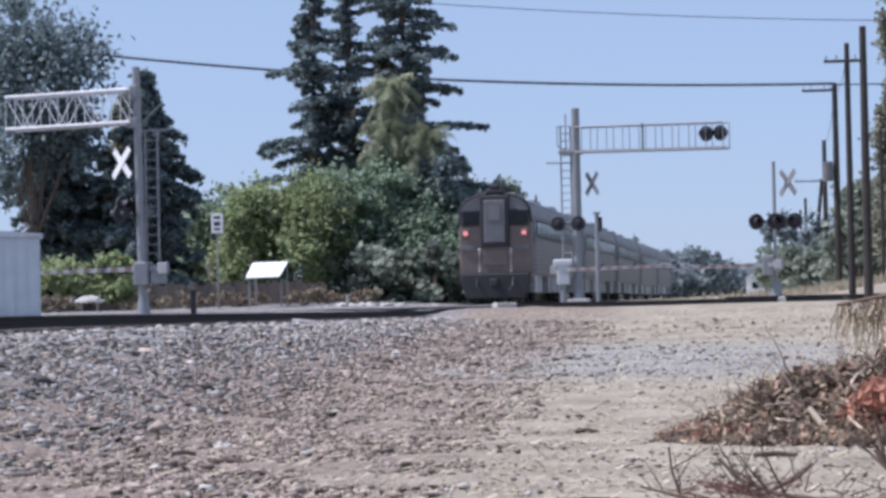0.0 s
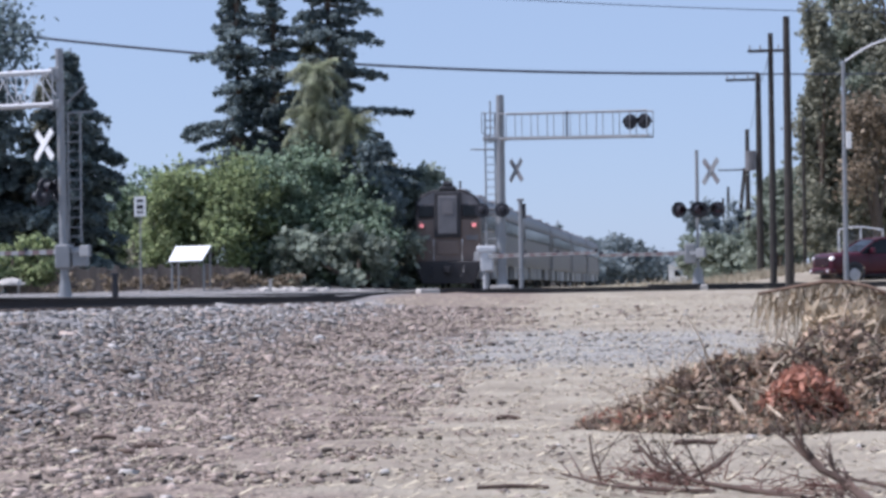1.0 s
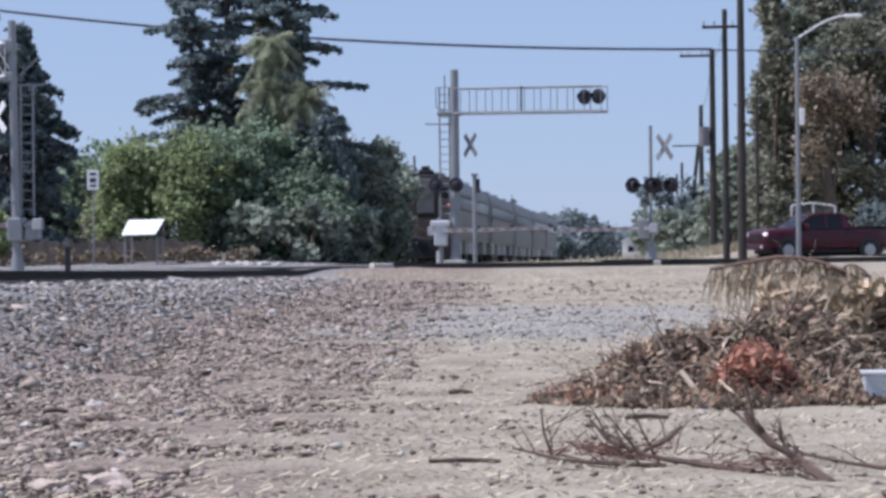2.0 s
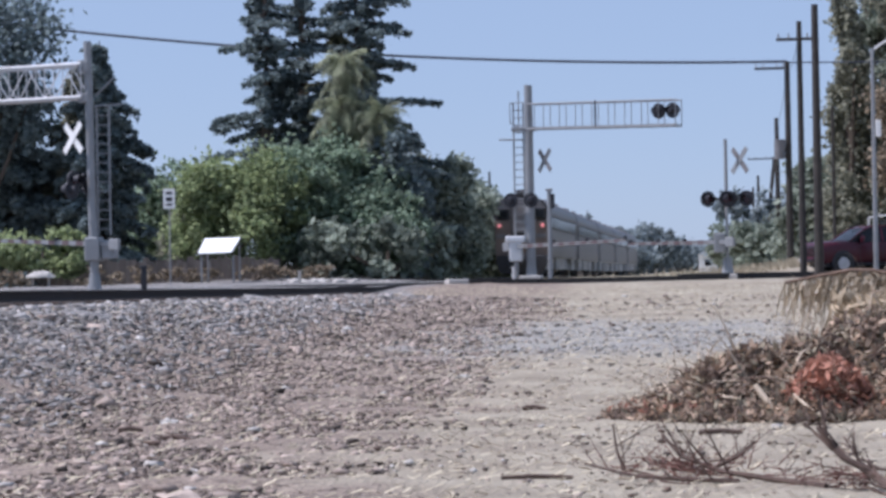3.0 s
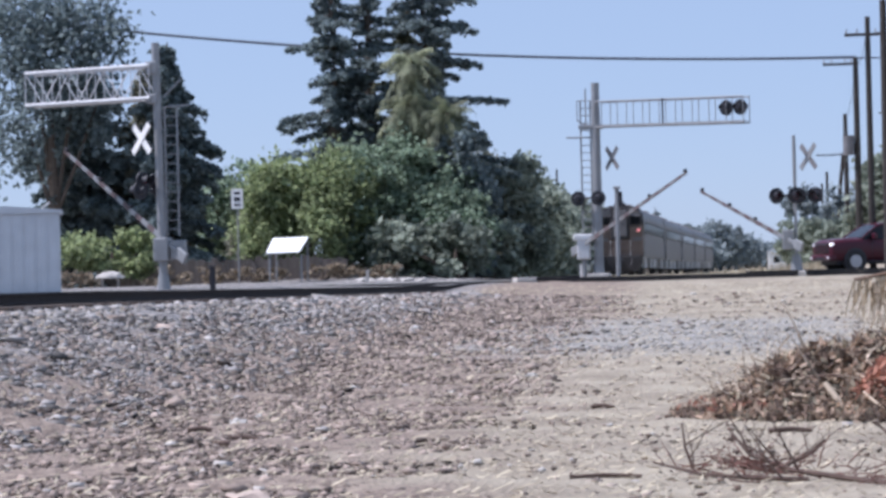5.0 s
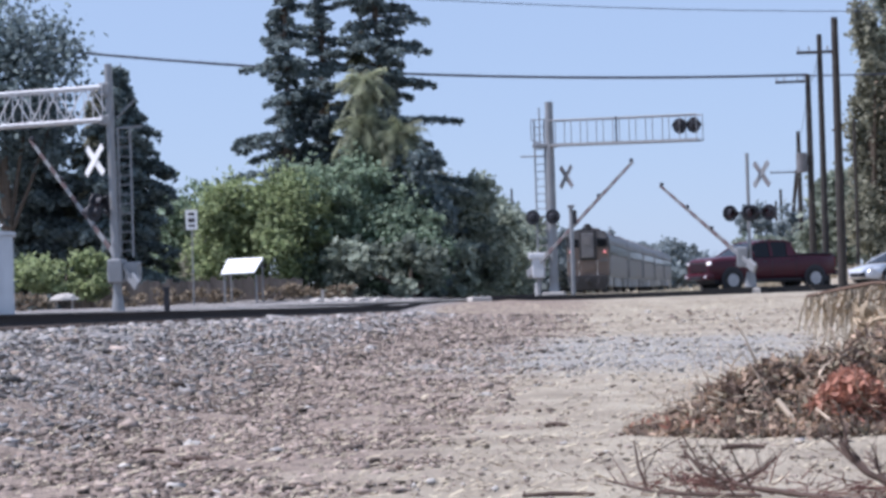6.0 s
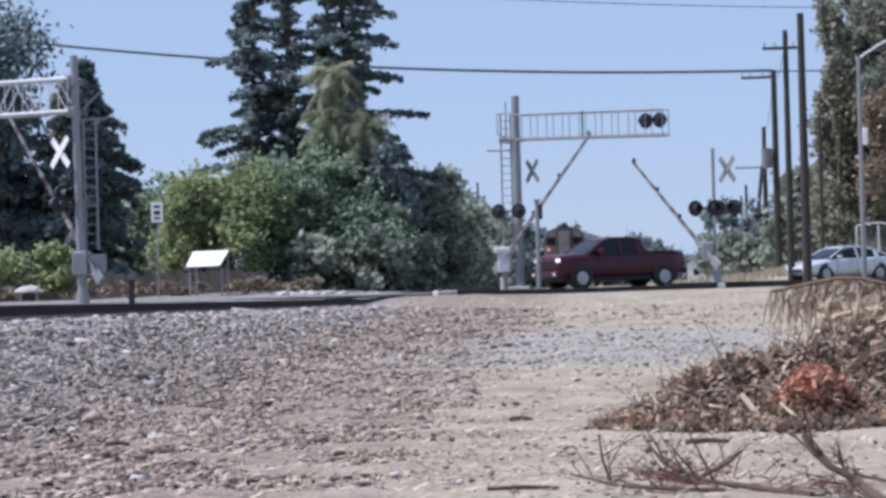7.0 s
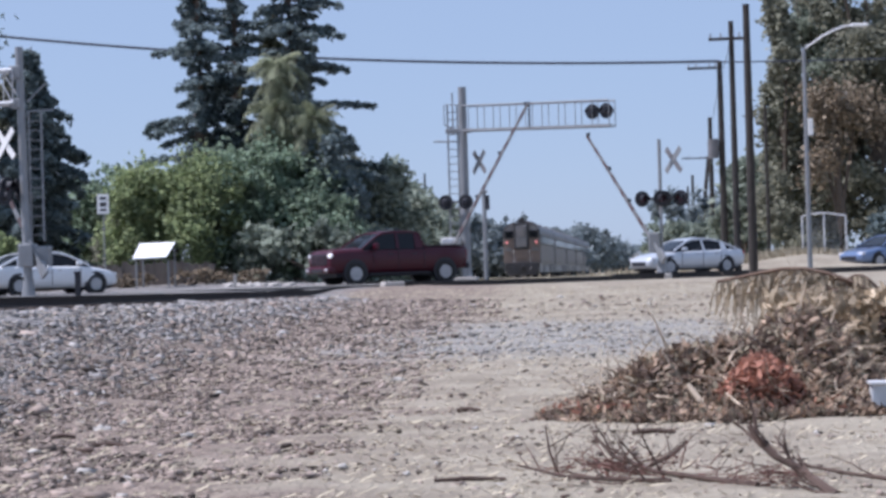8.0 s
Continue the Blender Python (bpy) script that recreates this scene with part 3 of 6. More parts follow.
# ---- poles, lamp, wires ----
def utility_pole(x, y, top, radius=0.17, arms=(), transformer=0.0, lean=0.0):
    z = float(ground_z(x, y)) - 0.15
    ob = thing("utility_pole", pose(x, y, z), "tall weathered wooden utility pole beside the railway", "utility pole", "utility poles")
    h = top - z
    bm = bmesh.new()
    pipe(bm, [Vector((lean * s * s, 0, h * s)) for s in (0, 0.33, 0.66, 1)], [radius, radius * 0.92, radius * 0.82, radius * 0.7], 12)
    part("pole", bm, M_POLE, ob)
    for drop, width, shift in arms:
        bm = bmesh.new()
        box(bm, shift - width / 2, shift + width / 2, -0.2, -0.1, h - drop - 0.06, h - drop + 0.06, 0.01)
        arm = part("crossarm", bm, M_POLE, ob)
        for s in (-0.45, -0.2, 0.25, 0.45):
            bm = bmesh.new()
            tube(bm, (shift + s * width, -0.15, h - drop + 0.05), (shift + s * width, -0.15, h - drop + 0.25), 0.04, 0.03, 8)
            part("insulator", bm, M_GALV, arm)
    if transformer:
        bm = bmesh.new()
        tube(bm, (-0.45, -0.1, h - transformer - 1.0), (-0.45, -0.1, h - transformer), 0.28, seg=14)
        part("transformer", bm, M_TRAIN_DOOR, ob)
        bm = bmesh.new()
        box(bm, -0.4, 0, -0.05, 0.05, h - transformer - 0.6, h - transformer - 0.4)
        part("bracket", bm, M_POLE, ob)
    return ob


utility_pole(3.14, 77.6, 10.1, 0.16)
utility_pole(3.22, 96.0, 11.5, 0.15, [(0.75, 1.7, -0.1)])
utility_pole(3.30, 118.0, 11.8, 0.19, [(0.35, 1.5, -0.9)], 4.0)
utility_pole(3.69, 161.3, 11.7, 0.2)
utility_pole(4.06, 224.0, 12.0, 0.24, [(0.2, 2.4, -0.6)], lean=0.8)
utility_pole(4.3, 300.0, 13.2, 0.24)
utility_pole(4.6, 380.0, 14.5, 0.26)
utility_pole(5.6, 119.0, 9.5, 0.10)
utility_pole(-21.9, 205.0, 9.8, 0.13)
utility_pole(-21.2, 206.0, 10.4, 0.13)


def build_street_lamp():
    ob = thing("street_lamp", pose(6.2, 96.0, 1.0), "tall grey street lamp with a long curved arm", "street lamp")
    bm = bmesh.new()
    tube(bm, (0, 0, -0.2), (0, 0, 9.3), 0.11, 0.075, 12)
    part("pole", bm, M_GALV, ob)
    bm = bmesh.new()
    pts = [Vector((2.1 * s, 0, 9.2 + 0.95 * math.sin(s * 1.5))) for s in (0, 0.2, 0.4, 0.6, 0.8, 1)]
    pipe(bm, pts, [0.05] * 6, 8)
    part("arm", bm, M_GALV_LIGHT, ob)
    bm = bmesh.new()
    box(bm, 1.95, 2.7, -0.15, 0.15, 10.05, 10.2, 0.05)
    part("lamp_head", bm, M_WHITE, ob)
    bm = bmesh.new()
    box(bm, 0.08, 0.3, -0.12, 0.12, 5.6, 6.3, 0.03)
    part("pole_sign", bm, M_WHITE, ob)


build_street_lamp()


def cable(a, b, sag, r, label):
    a, b = Vector(a), Vector(b)
    bm = bmesh.new()
    pts = [a.lerp(b, i / 30) + Vector((0, 0, -4 * sag * (i / 30) * (1 - i / 30))) for i in range(31)]
    pipe(bm, pts, [r] * 31, 6)
    tagged(part("cable", bm, M_WIRE), label, "cable", "overhead cables")


cable((-60.0, 118, 19.0), (3.3, 118, 11.8), 1.62, 0.075, "thick black overhead cable between utility poles")
cable((3.3, 118, 11.75), (45, 122, 13.0), 0.5, 0.04, "thin black overhead cable between utility poles")
cable((-60.0, 124, 24.0), (40, 124, 15.4), 3.0, 0.026, "thin grey overhead wire high above the crossing")
cable((3.2, 96, 10.9), (3.3, 118, 11.3), 0.4, 0.015, "thin black overhead wire along the poles")
cable((3.3, 118, 11.3), (3.69, 161, 11.4), 0.6, 0.015, "thin black overhead wire along the poles")


# ---- plants ----
def put(name, verts, faces, material, parent):
    ob = new(name, mesh_np(name, verts, faces, material))
    ob.parent = parent
    return ob


def conifer(x, y, top, spread, label, seed, material=M_CONIFER, start=2.0, whorl=0.85, leaf=0.34, sparse=0.75, droop=0.25, leaves_per_m=26, taper=1.25, tip=0.05, hang=0.0):
    """A tall conifer: tapered trunk, limbs in whorls, needle sprays along each limb with gaps between the tiers."""
    r = np.random.default_rng(seed)
    z0 = float(ground_z(x, y))
    ob = thing("conifer_tree", pose(x, y, z0), label, "tree", "trees")
    h = top - z0
    bm = bmesh.new()
    pipe(bm, [Vector((0.15 * math.sin(s * 5 + seed), 0, h * s)) for s in (-0.01, 0.25, 0.5, 0.75, 1.0)], [0.5, 0.4, 0.28, 0.16, 0.03], 10)
    part("trunk", bm, M_BARK, ob)
    bm = bmesh.new()
    pts = []
    z = start
    while z < h - 0.2:
        f = 1 - (z / h)
        reach = spread * (tip + f ** taper)
        for _ in range(9):
            if r.random() > sparse + 0.2:
                continue
            az, length = r.uniform(0, 2 * math.pi), reach * r.choice((0.5, 0.7, 0.85, 1.0, 1.1, 1.45)) * r.uniform(0.9, 1.1)
            zb = z + r.uniform(-0.3, 0.3)
            lift = r.uniform(0.0, 0.12)
            end = Vector((math.cos(az) * length, math.sin(az) * length, zb + length * (lift - droop)))
            tube(bm, (0, 0, zb), end, 0.05 + 0.012 * length, 0.015, 5)
            k = int(length * leaves_per_m)
            s = r.uniform(0.08, 1.0, k) ** 0.8
            side = r.normal(size=k) * (0.05 + 0.13 * length * (1 - s))
            px = math.cos(az) * length * s - math.sin(az) * side
            py = math.sin(az) * length * s + math.cos(az) * side
            pz = zb + length * s * lift - droop * length * s ** 1.6 + r.normal(size=k) * 0.05 - np.abs(side) * 0.3
            # sprays hang in tufts below the limb
            pz = pz - hang * r.random(k) ** 2 * (0.4 + 0.6 * np.abs(np.sin(s * 9 + az * 7)))
            pts.append(np.stack([px, py, pz], 1))
        z += whorl * r.uniform(0.6, 1.4)
    tagged(part("limb", bm, M_BARK, ob), kind="stuff")
    v, f = leaves(np.concatenate(pts), leaf, r, 0.45, 1.9)
    put("needles", v, f, material, ob)
    return ob


def leafy(name, x, y, blobs, label, category, seed, material, leaf=0.22, density=78, trunk=True, group="trees", ragged=0.16):
    """A crown of leaf clumps over limbs. blobs: centre and radii in metres from the foot."""
    r = np.random.default_rng(seed)
    z0 = float(ground_z(x, y))
    ob = thing(name, pose(x, y, z0), label, category, group)
    bm = bmesh.new()
    tall = max(b[2] for b in blobs)
    if trunk:
        pipe(bm, [Vector((0, 0, -0.2)), Vector((0.1, 0, tall * 0.3)), Vector((-0.1, 0, tall * 0.55))], [0.35, 0.27, 0.18], 9)
    for bx, by, bz, rx, ry, rz in blobs:
        pipe(bm, [Vector((0, 0, tall * 0.25 if trunk else 0)), Vector((bx * 0.55, by * 0.55, bz * 0.7)), Vector((bx, by, bz))], [0.14, 0.09, 0.04], 6)
    part("trunk" if trunk else "stem", bm, M_BARK, ob)
    pts = []
    for bx, by, bz, rx, ry, rz in blobs:
        area = 4 * math.pi * ((rx * ry) ** 1.6 / 3 + (rx * rz) ** 1.6 / 3 + (ry * rz) ** 1.6 / 3) ** (1 / 1.6)
        k = int(area * density)
        # clumps over the surface of the blob, each a small knot of leaves
        nc = max(10, int(area * 0.55))
        d = r.normal(size=(nc, 3))
        d /= np.linalg.norm(d, axis=1)[:, None]
        cen = d * r.uniform(0.72, 1.06, nc)[:, None]
        pick = r.integers(0, nc, k)
        p = cen[pick] + r.normal(size=(k, 3)) * ragged * r.choice((0.6, 1.0, 1.4), nc)[pick][:, None]
        p = p * (rx, ry, rz) + (bx, by, bz)
        pts.append(p[p[:, 2] > 0.02])
    v, f = leaves(np.concatenate(pts), leaf, r, 0.1, 1.5)
    put("crown" if trunk else "foliage", v, f, material, ob)
    return ob


def palm(x, y, top, seed):
    r = np.random.default_rng(seed)
    z0 = float(ground_z(x, y))
    ob = thing("palm_tree", pose(x, y, z0), "shaggy palm tree with dry drooping fronds before the conifers", "palm tree", "trees")
    h = top - z0
    bm = bmesh.new()
    pipe(bm, [Vector((0, 0, -0.2)), Vector((0.1, 0, h * 0.5)), Vector((0, 0, h))], [0.32, 0.26, 0.3], 12)
    part("trunk", bm, M_BARK, ob)
    for i in range(64):
        az, up = r.uniform(0, 2 * math.pi), r.uniform(-1.25, 0.95)
        L = r.uniform(1.3, 1.9)
        vs, n = [], 7
        stem = []
        for j in range(n + 1):
            s = j / n
            out = L * s * math.cos(up) * (1 - 0.15 * s)
            stem.append((math.cos(az) * out, math.sin(az) * out, h + L * s * math.sin(up) - 0.7 * s * s))
        for j in range(1, n + 1):
            a = np.array(stem[j])
            for side in (-1, 1):
                for q in range(4):
                    b0 = np.array(stem[j - 1]) + (a - np.array(stem[j - 1])) * q / 4
                    w = r.uniform(0.2, 0.5)
                    tip = b0 + np.array((-math.sin(az) * side * w, math.cos(az) * side * w, -r.uniform(0.1, 0.5))) + (a - np.array(stem[j - 1])) * 0.9
                    vs += [b0, b0 + (a - np.array(stem[j - 1])) * 0.2, tip]
        put("frond", np.array(vs), np.arange(len(vs)).reshape(-1, 3), M_PALM, ob)
    return ob


def place_plants():
    tall = "tall dark conifer with tiered drooping limbs"
    conifer(-22.1, 109, 17.1, 4.1, tall, 11, start=3.0, whorl=0.48, leaf=0.135, leaves_per_m=110, taper=0.8, tip=0.05, sparse=0.38, droop=0.25, hang=0.25)
    conifer(-21.0, 113, 17.7, 3.6, tall, 12, start=4.0, whorl=0.55, leaf=0.135, leaves_per_m=110, taper=0.7, tip=0.05, sparse=0.32, droop=0.1, hang=0.2)
    conifer(-17.6, 110, 19.6, 4.2, "tall conifer with grey-green needles", 14, start=2.5, sparse=0.42, whorl=0.48, leaf=0.135, leaves_per_m=110, taper=0.75, tip=0.05, droop=0.16, hang=0.25)
    conifer(-18.9, 112, 14.6, 2.6, "slender conifer with olive needles", 15, M_CONIFER_WARM, start=5.0, whorl=0.5, leaf=0.14, leaves_per_m=90, taper=0.7, tip=0.03, sparse=0.4, hang=0.3)
    palm(-17.75, 106.4, 11.4, 21)
    palm(-17.8, 105.8, 9.2, 22)
    palm(-16.0, 105.6, 8.8, 23)
    leafy("broadleaf_tree", -15.3, 105.2, [(0, 0, 5.4, 1.2, 1.1, 1.5), (0.1, 0, 3.6, 1.5, 1.3, 1.6), (-0.2, 0.3, 2.0, 1.7, 1.3, 1.6)], "dark dense evergreen tree under the conifers", "tree", 24, M_CONIFER, 0.2, 90)
    # the large thicket before the conifers
    leafy("broadleaf_tree", -18.6, 104, [(-0.3, 0, 4.5, 2.0, 2.0, 1.9), (1.7, 0.3, 3.3, 1.9, 2.0, 2.1), (-1.2, -0.3, 3.4, 2.0, 2, 2.1), (0.9, 0, 5.0, 1.1, 1.2, 1.1), (0.6, -0.8, 2.0, 3.0, 1.8, 1.9), (3.0, 0, 1.9, 1.9, 1.8, 1.9), (2.6, -0.4, 3.6, 1.0, 1.0, 1.0)], "dense blue-green broadleaf tree beside the railway", "tree", 31, M_LEAF_GREEN, 0.16, 135)
    leafy("broadleaf_tree", -22.6, 102, [(0, 0, 3.5, 2.1, 1.8, 1.8), (1.6, 0.2, 3.7, 1.9, 1.7, 1.9), (-1.0, 0, 2.3, 1.6, 1.6, 1.6), (1.5, -0.5, 2.0, 2.2, 1.6, 1.8)], "yellow-green broadleaf tree in full leaf", "tree", 32, M_LEAF_YELLOW, 0.16, 135)
    leafy("shrub", -14.0, 112, [(0, 0, 3.6, 1.8, 1.8, 2.2), (0.9, 1.5, 3.2, 1.6, 1.8, 2.0), (0.2, -0.4, 1.6, 1.8, 1.6, 1.7), (0.9, 0.5, 5.0, 0.9, 0.9, 0.9)], "tall dusty green shrub beside the track", "shrub", 33, M_LEAF_DUSTY, trunk=False)
    leafy("shrub", -15.0, 101, [(0, 0, 1.3, 1.5, 1.2, 1.3), (-2.0, 0, 1.2, 1.6, 1.2, 1.3), (1.0, 3, 1.3, 1.3, 1.2, 1.4)], "low dusty shrub beside the track", "shrub", 34, M_LEAF_DUSTY, trunk=False)
    leafy("shrub", -15.2, 128, [(0, 0, 2.6, 1.8, 2.5, 2.4), (0.4, 8, 2.6, 1.7, 3.0, 2.4), (0.2, 18, 2.6, 1.7, 3.5, 2.4)], "row of dusty shrubs along the track", "shrub", 35, M_LEAF_DUSTY, 0.34, 34, trunk=False)
    leafy("broadleaf_tree", -16.3, 124, [(0, 0, 5.3, 1.3, 1.4, 1.6), (-1.1, 0, 4.6, 1.5, 1.4, 1.8), (0.8, 1, 3.2, 1.4, 1.4, 1.7), (-0.5, 0, 2.2, 1.8, 1.6, 1.8)], "slender olive-green tree beside the track", "tree", 36, M_LEAF_OLIVE, 0.24, 60)
    leafy("broadleaf_tree", -16.2, 152, [(0, 0, 4.4, 1.8, 1.6, 1.5), (1.2, 2, 3.6, 1.6, 1.6, 1.6), (-1.4, 0, 3.9, 1.7, 1.6, 1.6), (0.2, 0, 2.0, 2.6, 2.0, 1.9)], "dusty green tree farther along the track", "tree", 37, M_LEAF_DUSTY, 0.3, 40)
    leafy("broadleaf_tree", -30.6, 126, [(0, 0, 5.0, 2.2, 1.8, 1.5), (2.6, 0, 4.6, 2.2, 1.8, 1.5), (-2.0, 0, 4.4, 1.8, 1.6, 1.6), (0.6, 0, 2.2, 3.6, 1.8, 2.0)], "green tree behind the road sign", "tree", 38, M_LEAF_GREEN, 0.22, 60)
    # left side
    conifer(-31.6, 113, 13.4, 3.4, "dense dark conifer behind the signal mast", 41, taper=0.75, start=0.6, whorl=0.42, sparse=0.8, droop=0.35, leaf=0.2, leaves_per_m=75, hang=0.4)
    conifer(-33.8, 117, 12.4, 3.2, "dense grey-green conifer behind the signal mast", 42, M_LEAF_OLIVE, taper=0.75, start=0.6, whorl=0.45, sparse=0.8, leaf=0.2, leaves_per_m=70, hang=0.4)
    conifer(-37.0, 116, 13.0, 4.0, "dense dark conifer behind the white shed", 44, taper=0.7, start=0.4, whorl=0.45, sparse=0.9, leaf=0.24, leaves_per_m=60, hang=0.4)
    leafy("broadleaf_tree", -37.3, 112, [(0, 0, 11.2, 2.6, 2.2, 2.2), (-1.5, 0, 9.0, 2.6, 2.2, 2.6), (1.7, 0.3, 13.0, 2.0, 1.8, 1.9), (-1.2, 0, 14.0, 2.6, 2.0, 2.0), (2.3, 0, 9.2, 1.2, 1.2, 1.6)], "tall open dark-leaved tree", "tree", 43, M_CONIFER, 0.22, 34, ragged=0.3)
    leafy("hedge", -30.0, 98, [(0, 0, 1.6, 1.9, 1.2, 0.95), (-1.8, 0, 1.5, 1.6, 1.2, 0.85), (1.2, 0, 1.5, 1.2, 1.0, 0.9)], "rounded yellow-green hedge behind the road", "hedge", 45, M_LEAF_YELLOW, 0.2, 70, trunk=False, group="")
    leafy("shrub", -25.3, 104, [(0, 0, 1.5, 1.0, 1.0, 1.5), (0.5, 0, 2.8, 0.7, 0.8, 0.9)], "thin grey shrub beside the road sign", "shrub", 46, M_LEAF_OLIVE, 0.22, 40, trunk=False)
    # right side, behind the poles
    big = "tall grey-green eucalyptus-like tree"
    r = random.Random(17)
    for k, (tx, ty, hgt, wide) in enumerate(((6.9, 127, 14.6, 1.5), (9.2, 131, 18.5, 2.3), (12.2, 128, 20.0, 2.7), (15.5, 130, 19.0, 3.0), (19.5, 129, 19.0, 3.2))):
        blobs = []
        for n in range(15):
            h = hgt * (0.12 + 0.86 * n / 14)
            w = wide * r.uniform(0.4, 0.85) * (1.0 if n < 11 else 0.7)
            blobs.append((r.gauss(0, wide * 0.45), r.gauss(0, 1.0), h, w, w, r.uniform(0.8, 1.7)))
        leafy("broadleaf_tree", tx, ty, blobs, big, "tree", 510 + k, (M_LEAF_OLIVE, M_LEAF_DUSTY)[k % 2], 0.2, 80, ragged=0.26)
    leafy("broadleaf_tree", 9.5, 122, [(0, 0, 9.2, 1.5, 1.2, 1.5), (0.9, 0, 7.6, 1.2, 1.0, 1.5), (-0.8, 0, 6.6, 1.0, 1.0, 1.6)], "half-dead tree with brown leaves", "tree", 58, M_SCRUB, 0.18, 60, ragged=0.3)
    leafy("hedge", 13.0, 116, [(0, 0, 1.5, 2.4, 1.0, 1.6), (2.6, 0, 1.7, 2.4, 1.0, 1.8), (-0.8, 0.4, 2.2, 1.4, 1.0, 1.5)], "dark clipped hedge behind the chain-link gate", "hedge", 57, M_CONIFER, 0.2, 60, trunk=False, group="")
    leafy("shrub", 4.9, 140, [(0, 0, 2.4, 2.2, 2.5, 2.4), (1.0, 0, 4.6, 1.8, 2.2, 2.2)], "tall dark shrub behind the utility poles", "shrub", 53, M_LEAF_DUSTY, 0.34, 34, trunk=False)
    leafy("shrub", 2.3, 150, [(0, 0, 1.6, 2.2, 2.2, 1.7), (-1.6, 5, 1.5, 1.6, 2, 1.6)], "round green shrub beyond the crossing", "shrub", 54, M_LEAF_DUSTY, 0.34, 34, trunk=False)
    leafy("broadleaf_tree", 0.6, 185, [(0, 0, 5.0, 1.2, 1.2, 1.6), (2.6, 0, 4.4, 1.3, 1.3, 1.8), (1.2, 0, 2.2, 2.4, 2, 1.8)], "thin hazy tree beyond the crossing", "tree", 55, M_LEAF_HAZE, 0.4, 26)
    # distance, along the railway; the haze is painted into the leaf colour
    far = "hazy distant tree along the railway"
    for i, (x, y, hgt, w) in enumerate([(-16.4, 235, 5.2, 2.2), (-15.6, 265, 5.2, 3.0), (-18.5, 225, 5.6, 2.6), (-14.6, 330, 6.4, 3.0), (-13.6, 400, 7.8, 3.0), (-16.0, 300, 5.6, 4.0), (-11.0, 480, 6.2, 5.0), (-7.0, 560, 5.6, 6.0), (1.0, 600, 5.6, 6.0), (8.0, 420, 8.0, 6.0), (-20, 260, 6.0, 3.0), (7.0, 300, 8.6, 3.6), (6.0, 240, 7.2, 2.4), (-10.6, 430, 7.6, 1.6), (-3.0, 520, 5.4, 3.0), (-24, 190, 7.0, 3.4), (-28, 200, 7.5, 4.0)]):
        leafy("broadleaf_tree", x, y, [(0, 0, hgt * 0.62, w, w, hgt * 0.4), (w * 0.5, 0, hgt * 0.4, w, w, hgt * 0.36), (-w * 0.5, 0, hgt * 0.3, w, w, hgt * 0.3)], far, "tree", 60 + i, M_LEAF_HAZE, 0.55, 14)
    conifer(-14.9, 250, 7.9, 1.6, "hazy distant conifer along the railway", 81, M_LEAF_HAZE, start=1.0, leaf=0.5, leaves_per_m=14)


place_plants()


# ---- sheds, fences, signs across the road ----
def build_white_shed():
    ob = thing("metal_shed", pose(-19.62, 57.8, 0.86, 0, 0, 18), "pale grey sheet-metal equipment shed beside the track", "shed")
    bm = bmesh.new()
    box(bm, -2.4, 0.5, 0, 2.2, 0, 2.26, 0.02)
    part("wall", bm, M_SHEET, ob)
    bm = bmesh.new()
    prism(bm, [(-2.5, 2.26), (0.58, 2.26), (0.58, 2.34), (-0.9, 2.46), (-2.5, 2.34)], -0.08, 2.28)
    part("roof", bm, M_SHEET, ob)
    for x in np.arange(-2.3, 0.5, 0.31):
        bm = bmesh.new()
        box(bm, x - 0.012, x + 0.012, -0.02, -0.002, 0.05, 2.24)
        part("wall_rib", bm, M_SHEET, ob)
    bm = bmesh.new()
    tube(bm, (0.0, 0.4, 2.34), (0.25, 0.4, 2.56), 0.03)
    part("roof_fitting", bm, M_GALV, ob)


def build_white_roof_hut():
    z = float(ground_z(-21.3, 97))
    ob = thing("open_shelter", pose(-21.75, 97.0, z), "small open shelter with a bright white sloping roof", "shelter")
    bm = bmesh.new()
    slab(bm, [(-0.82, -0.8, 1.24), (0.66, -0.8, 1.27), (0.72, 0.8, 1.92), (-0.86, 0.8, 1.9)], 0.06)
    part("roof", bm, M_ROOFWHITE, ob)
    for x in (-0.7, 0.7):
        for y in (-0.65, 0.65):
            bm = bmesh.new()
            tube(bm, (x, y, -0.1), (x, y, 1.2 if y < 0 else 1.72), 0.04)
            part("leg", bm, M_GALV, ob)


def build_fence(x0, x1, y, height, label):
    z = float(ground_z((x0 + x1) / 2, y))
    ob = thing("board_fence", pose(x0, y, z), label, "fence")
    bm = bmesh.new()
    box(bm, 0, 0.145, -0.012, 0.012, -0.1, height)
    me = finish(bm, "board", M_FENCE)
    r = random.Random(5)
    for i in range(int((x1 - x0) / 0.155)):
        b = new("board", me)
        b.parent = ob
        b.location = (i * 0.155, r.uniform(-0.01, 0.01), r.uniform(-0.2, 0.02) - 0.12 * (math.sin(i * 0.21) > 0.4))
    for h in (height * 0.25, height * 0.8):
        bm = bmesh.new()
        box(bm, 0, x1 - x0, 0.015, 0.06, h - 0.04, h + 0.04)
        part("fence_rail", bm, M_FENCE, ob)


